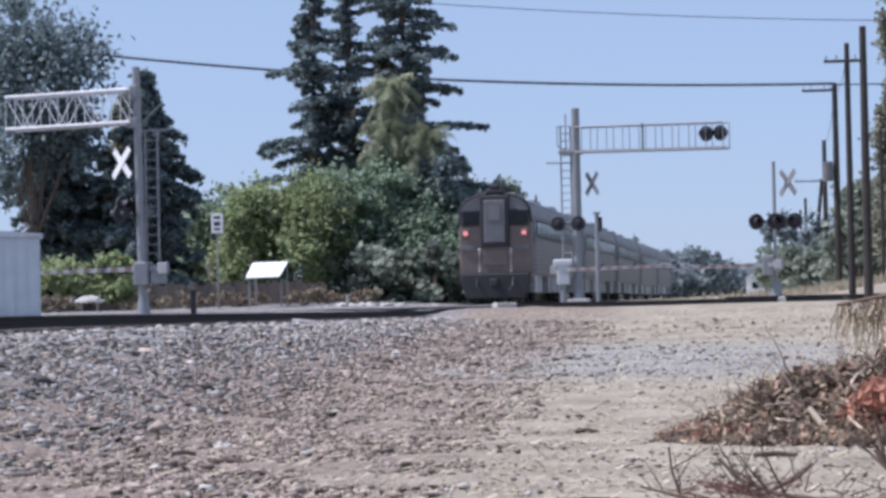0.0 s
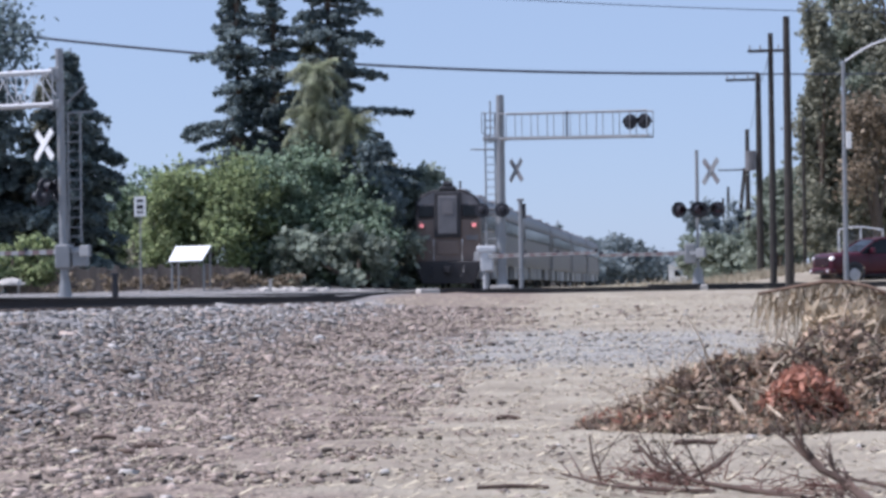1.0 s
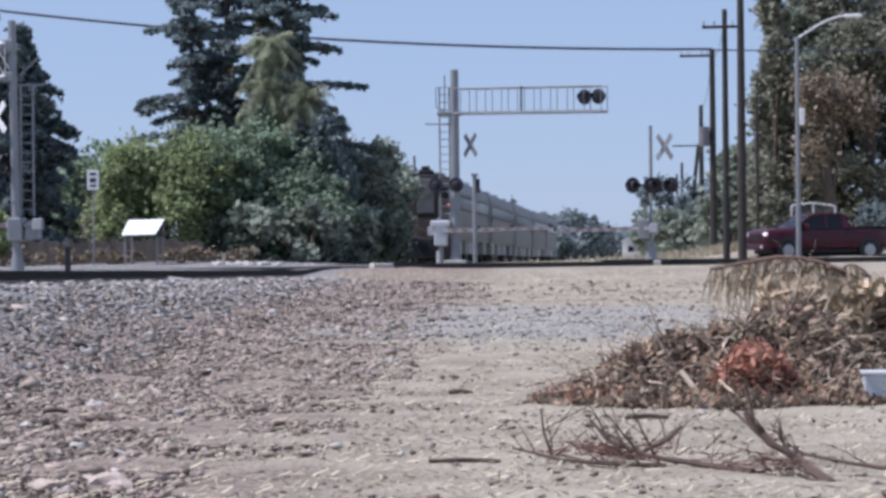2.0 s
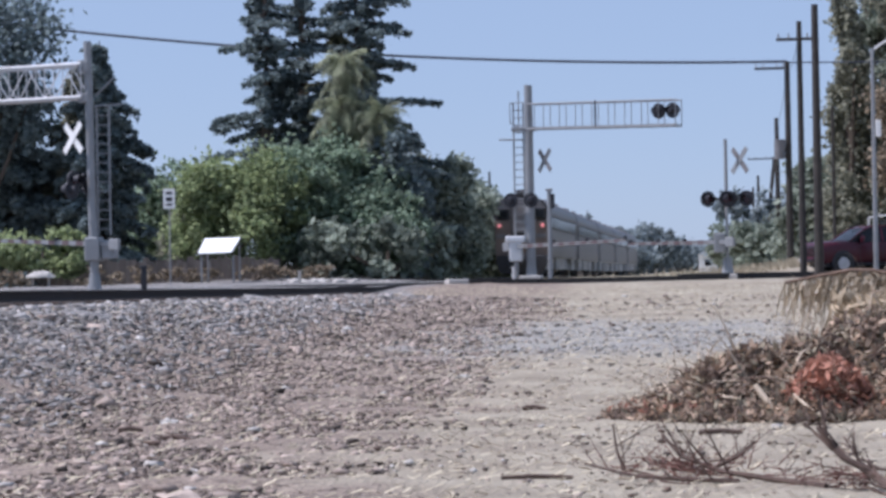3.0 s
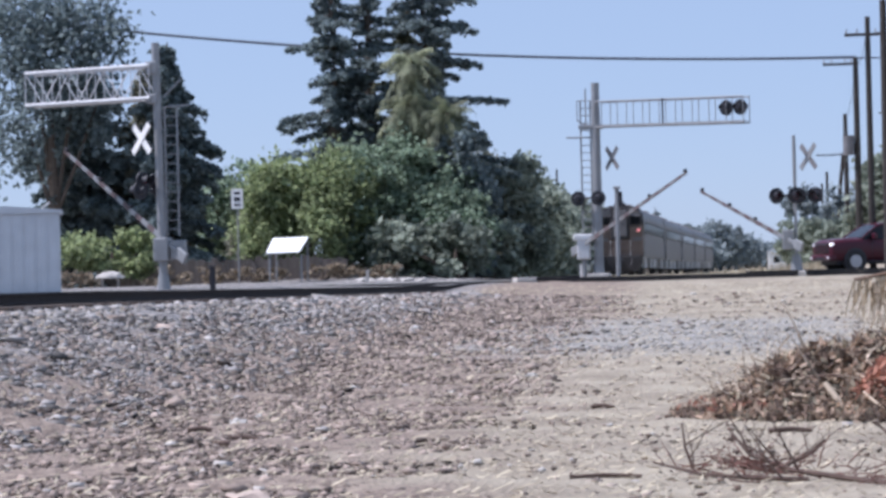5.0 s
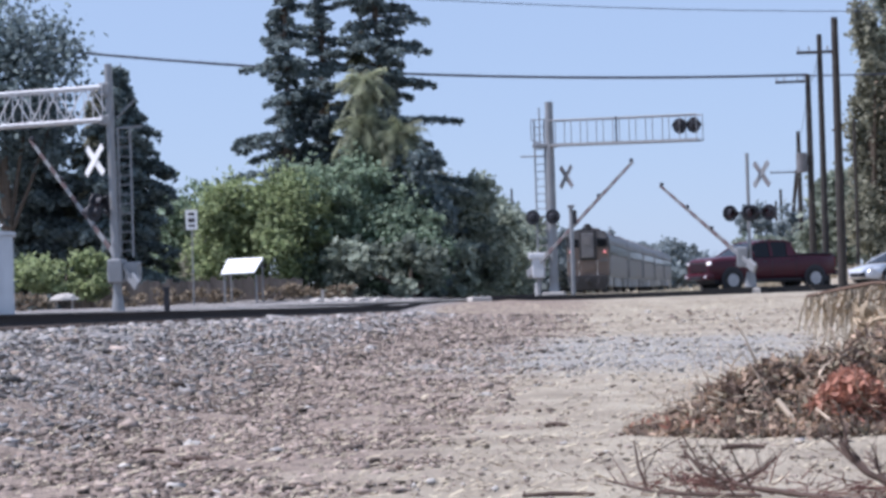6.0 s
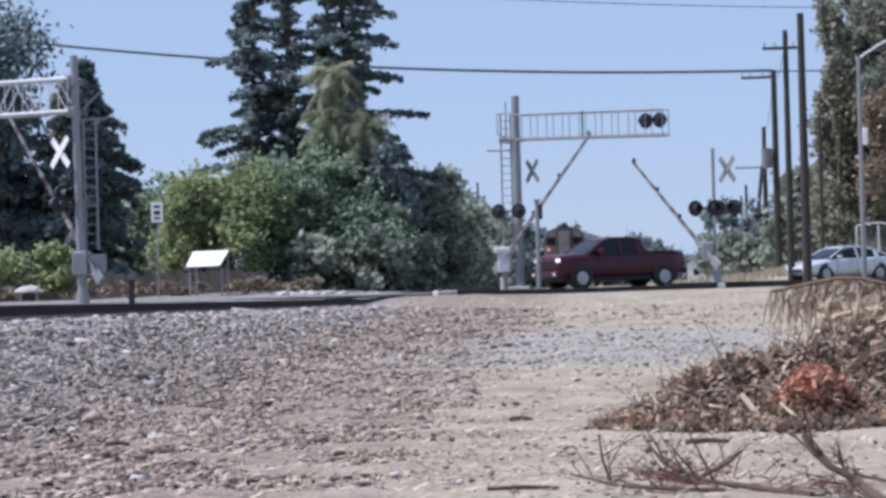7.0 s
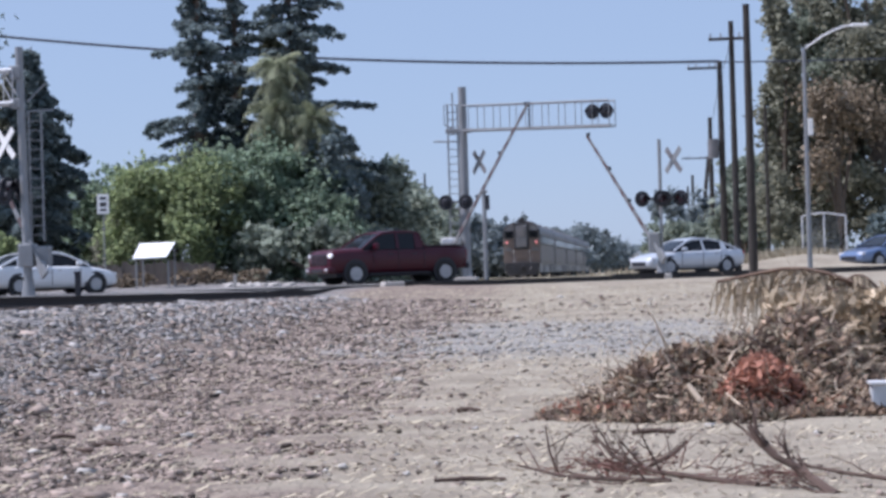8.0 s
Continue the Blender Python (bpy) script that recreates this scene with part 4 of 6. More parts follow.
def build_road_sign():
    ob = thing("road_sign", pose(-22.15, 89.6, 0.95), "white rectangular road sign on a thin grey post", "road sign")
    bm = bmesh.new()
    tube(bm, (0, 0, -0.1), (0, 0, 3.85), 0.03)
    part("post", bm, M_GALV, ob)
    bm = bmesh.new()
    box(bm, -0.24, 0.24, -0.045, -0.03, 3.12, 3.92, 0.004)
    panel = part("panel", bm, M_WHITE, ob)
    for a, b in ((3.7, 3.8), (3.42, 3.58), (3.24, 3.32)):
        bm = bmesh.new()
        box(bm, -0.13, 0.13, -0.052, -0.047, a, b)
        part("dark_bar", bm, M_BLACK, panel)


def build_marker(x, y, h, name, label, material, r=0.06):
    z = float(ground_z(x, y))
    ob = thing(name, pose(x, y, z), label, "post")
    bm = bmesh.new()
    box(bm, -r, r, -r * 0.6, r * 0.6, -0.1, h, 0.012)
    part("stake", bm, material, ob)
    bm = bmesh.new()
    box(bm, -r * 1.2, r * 1.2, -r * 0.8, r * 0.8, h - 0.06, h, 0.01)
    part("cap", bm, material, ob)


def build_pale_hood():
    """The pale rounded tarpaulin under the hedge."""
    z = float(ground_z(-28.9, 95))
    bm = bmesh.new()
    bmesh.ops.create_icosphere(bm, subdivisions=3, radius=1)
    for v in bm.verts:
        v.co = Vector((v.co.x * 0.62 * (1 + 0.3 * noise.noise(v.co * 2)), v.co.y * 0.45, max(v.co.z, -0.05) * 0.27 * (1 + 0.5 * noise.noise(v.co * 3)) + 0.45))
    tube(bm, (-0.35, 0, -0.1), (-0.35, 0, 0.5), 0.05)
    tube(bm, (0.35, 0, -0.1), (0.35, 0, 0.5), 0.05)
    ob = part("tarpaulin", bm, M_CONCRETE)
    ob.location = (-29.2, 95, z - 0.05)
    tagged(ob, "pale tarpaulin heaped beside the hedge", "tarpaulin")


def build_rubble():
    """Broken concrete and pale grit heaped by the crossing's far side."""
    r = random.Random(31)
    for k in range(26):
        x, y = r.gauss(-16.6, 1.3), r.uniform(92.5, 96.5)
        size = r.uniform(0.06, 0.2)
        bm = bmesh.new()
        bmesh.ops.create_icosphere(bm, subdivisions=1, radius=1)
        for v in bm.verts:
            v.co *= 1 + 0.6 * noise.noise(v.co * 1.7 + Vector((k, 0, 0)))
            v.co = Vector((v.co.x * size * 1.3, v.co.y * size, v.co.z * size * 0.6 + size * 0.2))
        ob = part("concrete_rubble", bm, M_CONCRETE)
        ob.location = (x, y, gz1(x, y))
        tagged(ob, "broken pale concrete lump beside the road", "rubble", "rubble lumps")
    for k, (x, y) in enumerate(((-27.5, 97.2), (-25.6, 98.2), (-23.6, 98.4), (-20.6, 98.6), (-18.6, 99.2), (-32.0, 94.0), (-30.4, 92.5))):
        leafy("dry_scrub", x, y, [(0, 0, 0.35, 0.8, 0.5, 0.4), (0.7, 0, 0.3, 0.6, 0.4, 0.35)], "low dry brown scrub along the fence", "scrub", 130 + k, M_SCRUB, 0.13, 70, trunk=False, group="scrub")


def build_bank_grass():
    """Dry pale grass over the bank behind the road."""
    r = np.random.default_rng(44)
    k = 9000
    x, y = r.normal(6.5, 3.6, k), r.normal(102.5, 2.6, k)
    keep = ((x - ROAD_AT.x) * -ROAD_SIDE.x + (y - ROAD_AT.y) * -ROAD_SIDE.y) > 5.6
    x, y = x[keep], y[keep]
    z = ground_z(x, y)
    n = len(x)
    h, lean, w = r.uniform(0.1, 0.45, n), r.normal(0, 0.12, (n, 2)), r.uniform(0.01, 0.03, n)
    v = np.stack([np.stack([x - w, y, z - 0.02], 1), np.stack([x + w, y, z - 0.02], 1), np.stack([x + lean[:, 0], y + lean[:, 1], z + h], 1)], 1)
    ob = new("dry_grass", mesh_np("dry_grass", v.reshape(-1, 3), np.arange(3 * n).reshape(n, 3), M_STRAW))
    tagged(ob, "dry pale grass on the bank behind the road", "grass", kind="stuff")


def build_steel_fence():
    """The pale framed gate beyond the road, by the street lamp."""
    z = float(ground_z(8.0, 107))
    ob = thing("chain_link_gate", pose(6.6, 107, z), "grey chain-link gate with pale steel frame", "gate")
    for x in (0.0, 1.0, 2.0):
        bm = bmesh.new()
        tube(bm, (x, 0, -0.2), (x, 0, 2.15 if x != 1 else 2.25), 0.045)
        part("frame_post", bm, M_GALV_LIGHT, ob)
    bm = bmesh.new()
    pipe(bm, [Vector((0, 0, 2.15)), Vector((0.5, 0, 2.24)), Vector((1, 0, 2.27)), Vector((2, 0, 2.12))], [0.04] * 4, 8)
    part("top_rail", bm, M_GALV_LIGHT, ob)
    bm = bmesh.new()
    for i in range(-16, 17):
        a = i * 0.125
        for d in (-1, 1):
            x0, x1 = a, a + 2.1 * d
            lo, hi = (0.0, 2.0)
            pts = []
            for s in np.linspace(0, 1, 9):
                x = x0 + (x1 - x0) * s
                if lo <= x <= hi:
                    pts.append((x, 0.0, 2.1 * s))
            if len(pts) > 1:
                tube(bm, pts[0], pts[-1], 0.011, seg=3)
    part("mesh_wire", bm, M_GALV, ob)


def build_far_house():
    ob = thing("white_building", pose(-2.4, 300, gz1(-2.4, 300)), "small white building far along the railway", "building")
    bm = bmesh.new()
    box(bm, -1.2, 1.2, 0, 4, -0.2, 2.3)
    part("wall", bm, M_WHITE, ob)
    bm = bmesh.new()
    prism(bm, [(-1.4, 2.3), (1.4, 2.3), (0, 3.1)], -0.2, 4.2)
    part("roof", bm, M_SHEET, ob)
    bm = bmesh.new()
    box(bm, -0.4, 0.4, -0.03, 0.0, 0.9, 1.7)
    part("window", bm, M_GLASS, ob)


def build_far_building():
    z = float(ground_z(-14, 260))
    ob = thing("low_building", pose(-15.2, 245, z), "low hazy building with a pitched roof beyond the trees", "building")
    bm = bmesh.new()
    box(bm, -1.6, 1.6, -3, 3, 0, 4.6)
    part("wall", bm, M_TRAIN_GREY, ob)
    bm = bmesh.new()
    prism(bm, [(-1.9, 4.6), (1.9, 4.6), (1.5, 5.9), (-1.2, 5.6)], -3.3, 3.3)
    part("roof", bm, M_TRAIN_GREY, ob)


build_far_house()
build_white_shed()
build_white_roof_hut()
build_fence(-30.5, -19.6, 99.5, 1.15, "low weathered brown board fence behind the road")
build_fence(-22.3, -19.0, 106.5, 1.0, "low weathered brown board fence under the shelter")
build_road_sign()
build_marker(-12.3, 47.5, 0.78, "marker_post", "short black marker post beside the rail", M_BLACK)
build_marker(-16.2, 86, 0.5, "marker_post", "short pale marker post beside the road", M_CONCRETE)
build_marker(-9.0, 97, 0.55, "marker_post", "short pale marker post beside the track", M_WHITE)
build_pale_hood()
build_rubble()
build_bank_grass()
build_steel_fence()
build_far_building()


# ---- road vehicles: local +x is forward, y to the left, z up from the road ----
def wheel(parent, x, y, r, w=0.24):
    m = pose(x, y, r, 90, 0, 0)
    bm = bmesh.new()
    for a, b, ra, rb in ((-w / 2, -w / 2 + 0.03, r * 0.93, r), (-w / 2 + 0.03, w / 2 - 0.03, r, r), (w / 2 - 0.03, w / 2, r, r * 0.93)):
        tube(bm, (0, a, 0), (0, b, 0), ra, rb, 22)
    wh = part("wheel", bm, M_TYRE, parent)
    wh.location = (x, y, r)
    out = 1 if y > 0 else -1
    bm = bmesh.new()
    tube(bm, (0, out * (w / 2 - 0.01), 0), (0, out * (w / 2 + 0.012), 0), r * 0.66, r * 0.6, 18)
    rim = part("rim", bm, M_RIM, wh)
    bm = bmesh.new()
    for i in range(6):
        a = i * math.pi / 3
        box(bm, 0.06, r * 0.55, out * (w / 2 + 0.012) - 0.01, out * (w / 2 + 0.012) + 0.01, -0.035, 0.035, 0, Matrix.Rotation(a, 4, "Y"))
    tube(bm, (0, out * w / 2, 0), (0, out * (w / 2 + 0.03), 0), 0.07, seg=10)
    part("spokes", bm, M_RIM, wh)
    return wh


def shell(parent, name, stations, material):
    """A smooth car body. stations from rear to front: x, half width, sill height, top height."""
    bm = bmesh.new()
    rings = []
    for x, w, zs, zt in stations:
        k = zt - zs
        side = [(0.80, 0.0), (0.96, 0.07), (1.0, 0.34), (0.995, 0.62), (0.985, 0.82), (0.93, 0.95), (0.78, 0.99), (0.4, 1.015)]
        pts = [(w * a, zs + k * b) for a, b in side]
        rings.append([bm.verts.new((x, y, z)) for y, z in pts + [(-y, z) for y, z in pts[::-1]]])
    for a, b in zip(rings, rings[1:]):
        for i in range(len(a)):
            bm.faces.new((a[i], a[(i + 1) % len(a)], b[(i + 1) % len(a)], b[i]))
    bm.faces.new(rings[0])
    bm.faces.new(rings[-1][::-1])
    bmesh.ops.recalc_face_normals(bm, faces=bm.faces[:])
    return part(name, bm, material, parent, smooth=True)


def greenhouse(parent, curve, belt, wb, wt, roof, posts, paint):
    """Glass from belt to roof along the curve (x, z), a painted roof between two x, and slim pillars."""
    z_top = max(z for _, z in curve)

    def half(z):
        return wb + (wt - wb) * (z - belt) / (z_top - belt)

    bm = bmesh.new()
    rings = []
    for x, z in curve:
        rings.append([bm.verts.new((x, y, h)) for y, h in ((wb, belt - 0.04), (half(z), z), (half(z) * 0.6, z + 0.03), (-half(z) * 0.6, z + 0.03), (-half(z), z), (-wb, belt - 0.04))])
    for a, b in zip(rings, rings[1:]):
        for i in range(6):
            bm.faces.new((a[i], a[(i + 1) % 6], b[(i + 1) % 6], b[i]))
    bm.faces.new(rings[0])
    bm.faces.new(rings[-1][::-1])
    bmesh.ops.recalc_face_normals(bm, faces=bm.faces[:])
    glass = part("window_glass", bm, M_GLASS, parent, "dark tinted car glass")
    bm = bmesh.new()
    rows = []
    for x, z in curve:
        if roof[0] - 0.01 <= x <= roof[1] + 0.01:
            w = half(z) + 0.012
            rows.append([bm.verts.new((x, y, h)) for y, h in ((w + 0.012, z - 0.05), (w, z + 0.01), (w * 0.6, z + 0.045), (-w * 0.6, z + 0.045), (-w, z + 0.01), (-w - 0.012, z - 0.05))])
    for a, b in zip(rows, rows[1:]):
        for i in range(5):
            bm.faces.new((a[i], a[i + 1], b[i + 1], b[i]))
    bmesh.ops.recalc_face_normals(bm, faces=bm.faces[:])
    bmesh.ops.solidify(bm, geom=bm.faces[:], thickness=0.012)
    part("roof", bm, paint, parent)
    for s in (-1, 1):
        bm = bmesh.new()
        pipe(bm, [Vector((x, s * half(z), z)) for x, z in curve], [0.04] * len(curve), 6)
        part("window_rail", bm, paint, parent)
        for x, thick in posts:
            z = float(np.interp(x, [c[0] for c in curve], [c[1] for c in curve]))
            bm = bmesh.new()
            q = [Vector((x - thick, s * (wb + 0.008), belt)), Vector((x + thick, s * (wb + 0.008), belt)), Vector((x + thick * 0.8, s * (half(z) + 0.008), z)), Vector((x - thick * 0.8, s * (half(z) + 0.008), z))]
            slab(bm, q if s < 0 else q[::-1], 0.012)
            part("pillar", bm, paint, parent)
    return glass


def arch_shade_disc(parent, x, half, r, zc):
    """Black discs on the body, standing in for the shaded gap round a wheel."""
    for s in (-1, 1):
        bm = bmesh.new()
        tube(bm, (x, s * (half - 0.2), zc), (x, s * (half + 0.004), zc), r, seg=24)
        part("arch_shade_disc", bm, M_BLACK, parent)


def door_seam(parent, xs, half, z0, z1):
    for s in (-1, 1):
        for x in xs:
            bm = bmesh.new()
            box(bm, x - 0.008, x + 0.008, s * half - 0.006, s * half + 0.006, z0, z1)
            part("door_seam", bm, M_BLACK, parent)


def lamps(parent, x, half, z, front_mat, size=(0.05, 0.36, 0.18)):
    for s in (-1, 1):
        bm = bmesh.new()
        box(bm, x - size[0], x + size[0], s * (half - size[1] / 2) - size[1] / 2, s * (half - size[1] / 2) + size[1] / 2, z - size[2] / 2, z + size[2] / 2, 0.02)
        part("headlight" if x > 0 else "tail_light", bm, M_LAMP_OFF if front_mat == M_HEADLIGHT_GLINT and s < 0 else front_mat, parent)





def pickup():
    ob = thing("pickup_truck", Matrix(), "dark red crew-cab pickup truck crossing the railway", "pickup truck", "cars")
    shell(ob, "body", [(-2.96, 0.90, 0.60, 1.32), (-2.92, 0.97, 0.52, 1.38), (-2.2, 1.0, 0.46, 1.39), (-1.12, 1.0, 0.42, 1.39), (-1.02, 1.0, 0.42, 1.36), (0.9, 1.0, 0.40, 1.34), (1.5, 1.0, 0.40, 1.37), (2.2, 0.99, 0.42, 1.35), (2.65, 0.97, 0.44, 1.31), (2.82, 0.93, 0.46, 1.26), (2.9, 0.88, 0.5, 1.14)], M_TRUCK)
    greenhouse(ob, [(-1.16, 1.34), (-0.98, 1.64), (-0.86, 1.90), (-0.6, 1.95), (0.1, 1.96), (0.55, 1.92), (0.78, 1.85), (1.15, 1.62), (1.54, 1.36)], 1.33, 0.95, 0.74, (-0.86, 0.78), [(-0.86, 0.17), (0.05, 0.06)], M_TRUCK)
    # black plate on the closed shell, standing in for the open bed's shade
    bm = bmesh.new()
    box(bm, -2.82, -1.15, -0.78, 0.78, 1.395, 1.412)
    part("bed", bm, M_BLACK, ob)
    for s in (-1, 1):
        bm = bmesh.new()
        box(bm, -2.9, -1.1, s * 0.84 - 0.06, s * 0.84 + 0.1, 1.38, 1.43, 0.02)
        part("bed_rail", bm, M_BLACK, ob)
        bm = bmesh.new()
        box(bm, 0.98, 1.16, s * 1.13 - 0.12, s * 1.13 + 0.12, 1.30, 1.54, 0.05)
        part("wing_mirror", bm, M_TRUCK, ob)
        for x0 in (-0.72, 0.28):
            bm = bmesh.new()
            box(bm, x0, x0 + 0.2, s * 1.0 - 0.02, s * 1.0 + 0.02, 1.1, 1.14, 0.008)
            part("door_handle", bm, M_BLACK, ob)
        bm = bmesh.new()
        box(bm, -1.3, 1.3, s * 0.98 - 0.06, s * 0.98 + 0.06, 0.36, 0.43, 0.02)
        part("running_board", bm, M_BLACK, ob)
    door_seam(ob, (-1.06, 0.05, 1.12), 1.0, 0.5, 1.27)
    bm = bmesh.new()
    box(bm, 2.80, 2.925, -0.66, 0.66, 0.76, 1.16, 0.03)
    grille = part("grille", bm, M_BLACK, ob)
    for z in (0.85, 0.95, 1.05):
        bm = bmesh.new()
        box(bm, 2.9, 2.95, -0.6, 0.6, z - 0.016, z + 0.016, 0.008)
        part("grille_bar", bm, M_TRUCK, grille)
    bm = bmesh.new()
    box(bm, 2.7, 3.02, -0.96, 0.96, 0.44, 0.70, 0.07)
    bumper = part("front_bumper", bm, M_TRUCK, ob)
    bm = bmesh.new()
    box(bm, 2.95, 3.03, -0.5, 0.5, 0.48, 0.6, 0.02)
    part("air_intake", bm, M_BLACK, bumper)
    for s in (-0.78, 0.78):
        bm = bmesh.new()
        box(bm, 2.98, 3.04, s - 0.09, s + 0.09, 0.52, 0.62, 0.02)
        part("fog_light", bm, M_LAMP_OFF, bumper)
    bm = bmesh.new()
    box(bm, -3.06, -2.88, -0.95, 0.95, 0.52, 0.72, 0.04)
    part("rear_bumper", bm, M_BLACK, ob)
    lamps(ob, 2.84, 0.92, 1.10, M_HEADLIGHT_GLINT, (0.07, 0.2, 0.13))
    for s in (-1, 1):
        bm = bmesh.new()
        box(bm, 2.78, 2.9, s * 0.62 - 0.1, s * 0.62 + 0.1, 1.06, 1.15, 0.02)
        part("turn_signal", bm, M_AMBER if s > 0 else M_LAMP_OFF, ob)
    lamps(ob, -2.93, 0.95, 1.05, M_TAIL, (0.03, 0.16, 0.38))
    for x in (-1.95, 1.88):
        arch_shade_disc(ob, x, 0.998, 0.50, 0.46)
        for y in (-0.9, 0.9):
            wheel(ob, x, y, 0.41, 0.27)
    bm = bmesh.new()
    box(bm, -2.7, 2.6, -0.8, 0.8, 0.28, 0.6, 0.03)
    part("underbody", bm, M_BLACK, ob)
    return ob


def sedan(paint, label):
    ob = thing("sedan_car", Matrix(), label, "car", "cars")
    shell(ob, "body", [(-2.38, 0.70, 0.42, 0.84), (-2.33, 0.82, 0.34, 0.95), (-2.1, 0.88, 0.28, 1.02), (-1.6, 0.91, 0.25, 1.03), (-0.6, 0.92, 0.23, 1.0), (0.6, 0.92, 0.23, 0.98), (1.1, 0.92, 0.23, 0.96), (1.6, 0.91, 0.24, 0.88), (2.0, 0.86, 0.26, 0.79), (2.24, 0.76, 0.30, 0.69), (2.36, 0.60, 0.36, 0.58)], paint)
    greenhouse(ob, [(-1.95, 1.01), (-1.5, 1.21), (-1.1, 1.36), (-0.7, 1.43), (-0.2, 1.45), (0.2, 1.41), (0.45, 1.34), (0.85, 1.15), (1.2, 0.97)], 0.97, 0.85, 0.60, (-1.1, 0.45), [(-1.28, 0.13), (-0.28, 0.05)], paint)
    lamps(ob, 2.16, 0.80, 0.66, M_LAMP_OFF, (0.1, 0.34, 0.12))
    lamps(ob, -2.32, 0.82, 0.84, M_TAIL, (0.05, 0.36, 0.14))
    bm = bmesh.new()
    box(bm, 2.2, 2.375, -0.5, 0.5, 0.38, 0.56, 0.03)
    part("grille", bm, M_BLACK, ob)
    bm = bmesh.new()
    box(bm, -2.36, -2.2, -0.5, 0.5, 0.30, 0.42, 0.03)
    part("rear_valance", bm, M_BLACK, ob)
    for s in (-1, 1):
        bm = bmesh.new()
        box(bm, 0.68, 0.86, s * 0.98 - 0.08, s * 0.98 + 0.08, 0.98, 1.11, 0.03)
        part("wing_mirror", bm, paint, ob)
        for x0 in (-0.95, 0.0):
            bm = bmesh.new()
            box(bm, x0, x0 + 0.18, s * 0.92 - 0.015, s * 0.92 + 0.015, 0.82, 0.85, 0.006)
            part("door_handle", bm, M_CHROME, ob)
    door_seam(ob, (-1.1, -0.2, 0.85), 0.92, 0.35, 0.9)
    for x in (-1.38, 1.42):
        arch_shade_disc(ob, x, 0.905, 0.40, 0.36)
        for y in (-0.815, 0.815):
            wheel(ob, x, y, 0.335, 0.21)
    bm = bmesh.new()
    box(bm, -2.1, 2.1, -0.72, 0.72, 0.18, 0.45, 0.03)
    part("underbody", bm, M_BLACK, ob)
    return ob


TRUCK = pickup()
SILVER = sedan(M_SILVER, "silver sedan following the pickup towards the crossing")
WHITE = sedan(M_WHITECAR, "white sedan driving onto the crossing")
BLUE = sedan(M_BLUECAR, "blue sedan waiting behind on the road")


# ---- train: local +y is ahead, origin on the rails at the rear end ----
def bogie(parent, y):
    bm = bmesh.new()
    for s in (-0.98, 0.98):
        box(bm, s - 0.09, s + 0.09, y - 1.5, y + 1.5, 0.42, 0.72, 0.05)
        box(bm, s - 0.12, s + 0.12, y - 0.3, y + 0.3, 0.3, 0.95, 0.05)
    box(bm, -1.0, 1.0, y - 0.25, y + 0.25, 0.45, 0.7, 0.04)
    bg = part("bogie", bm, M_TRAIN_DARK, parent)
    for dy in (-1.2, 1.2):
        for s in (-0.76, 0.76):
            bm = bmesh.new()
            tube(bm, (s - 0.07, y + dy, 0.46), (s + 0.07, y + dy, 0.46), 0.46, seg=18)
            part("wheel", bm, M_TRAIN_DARK, bg)


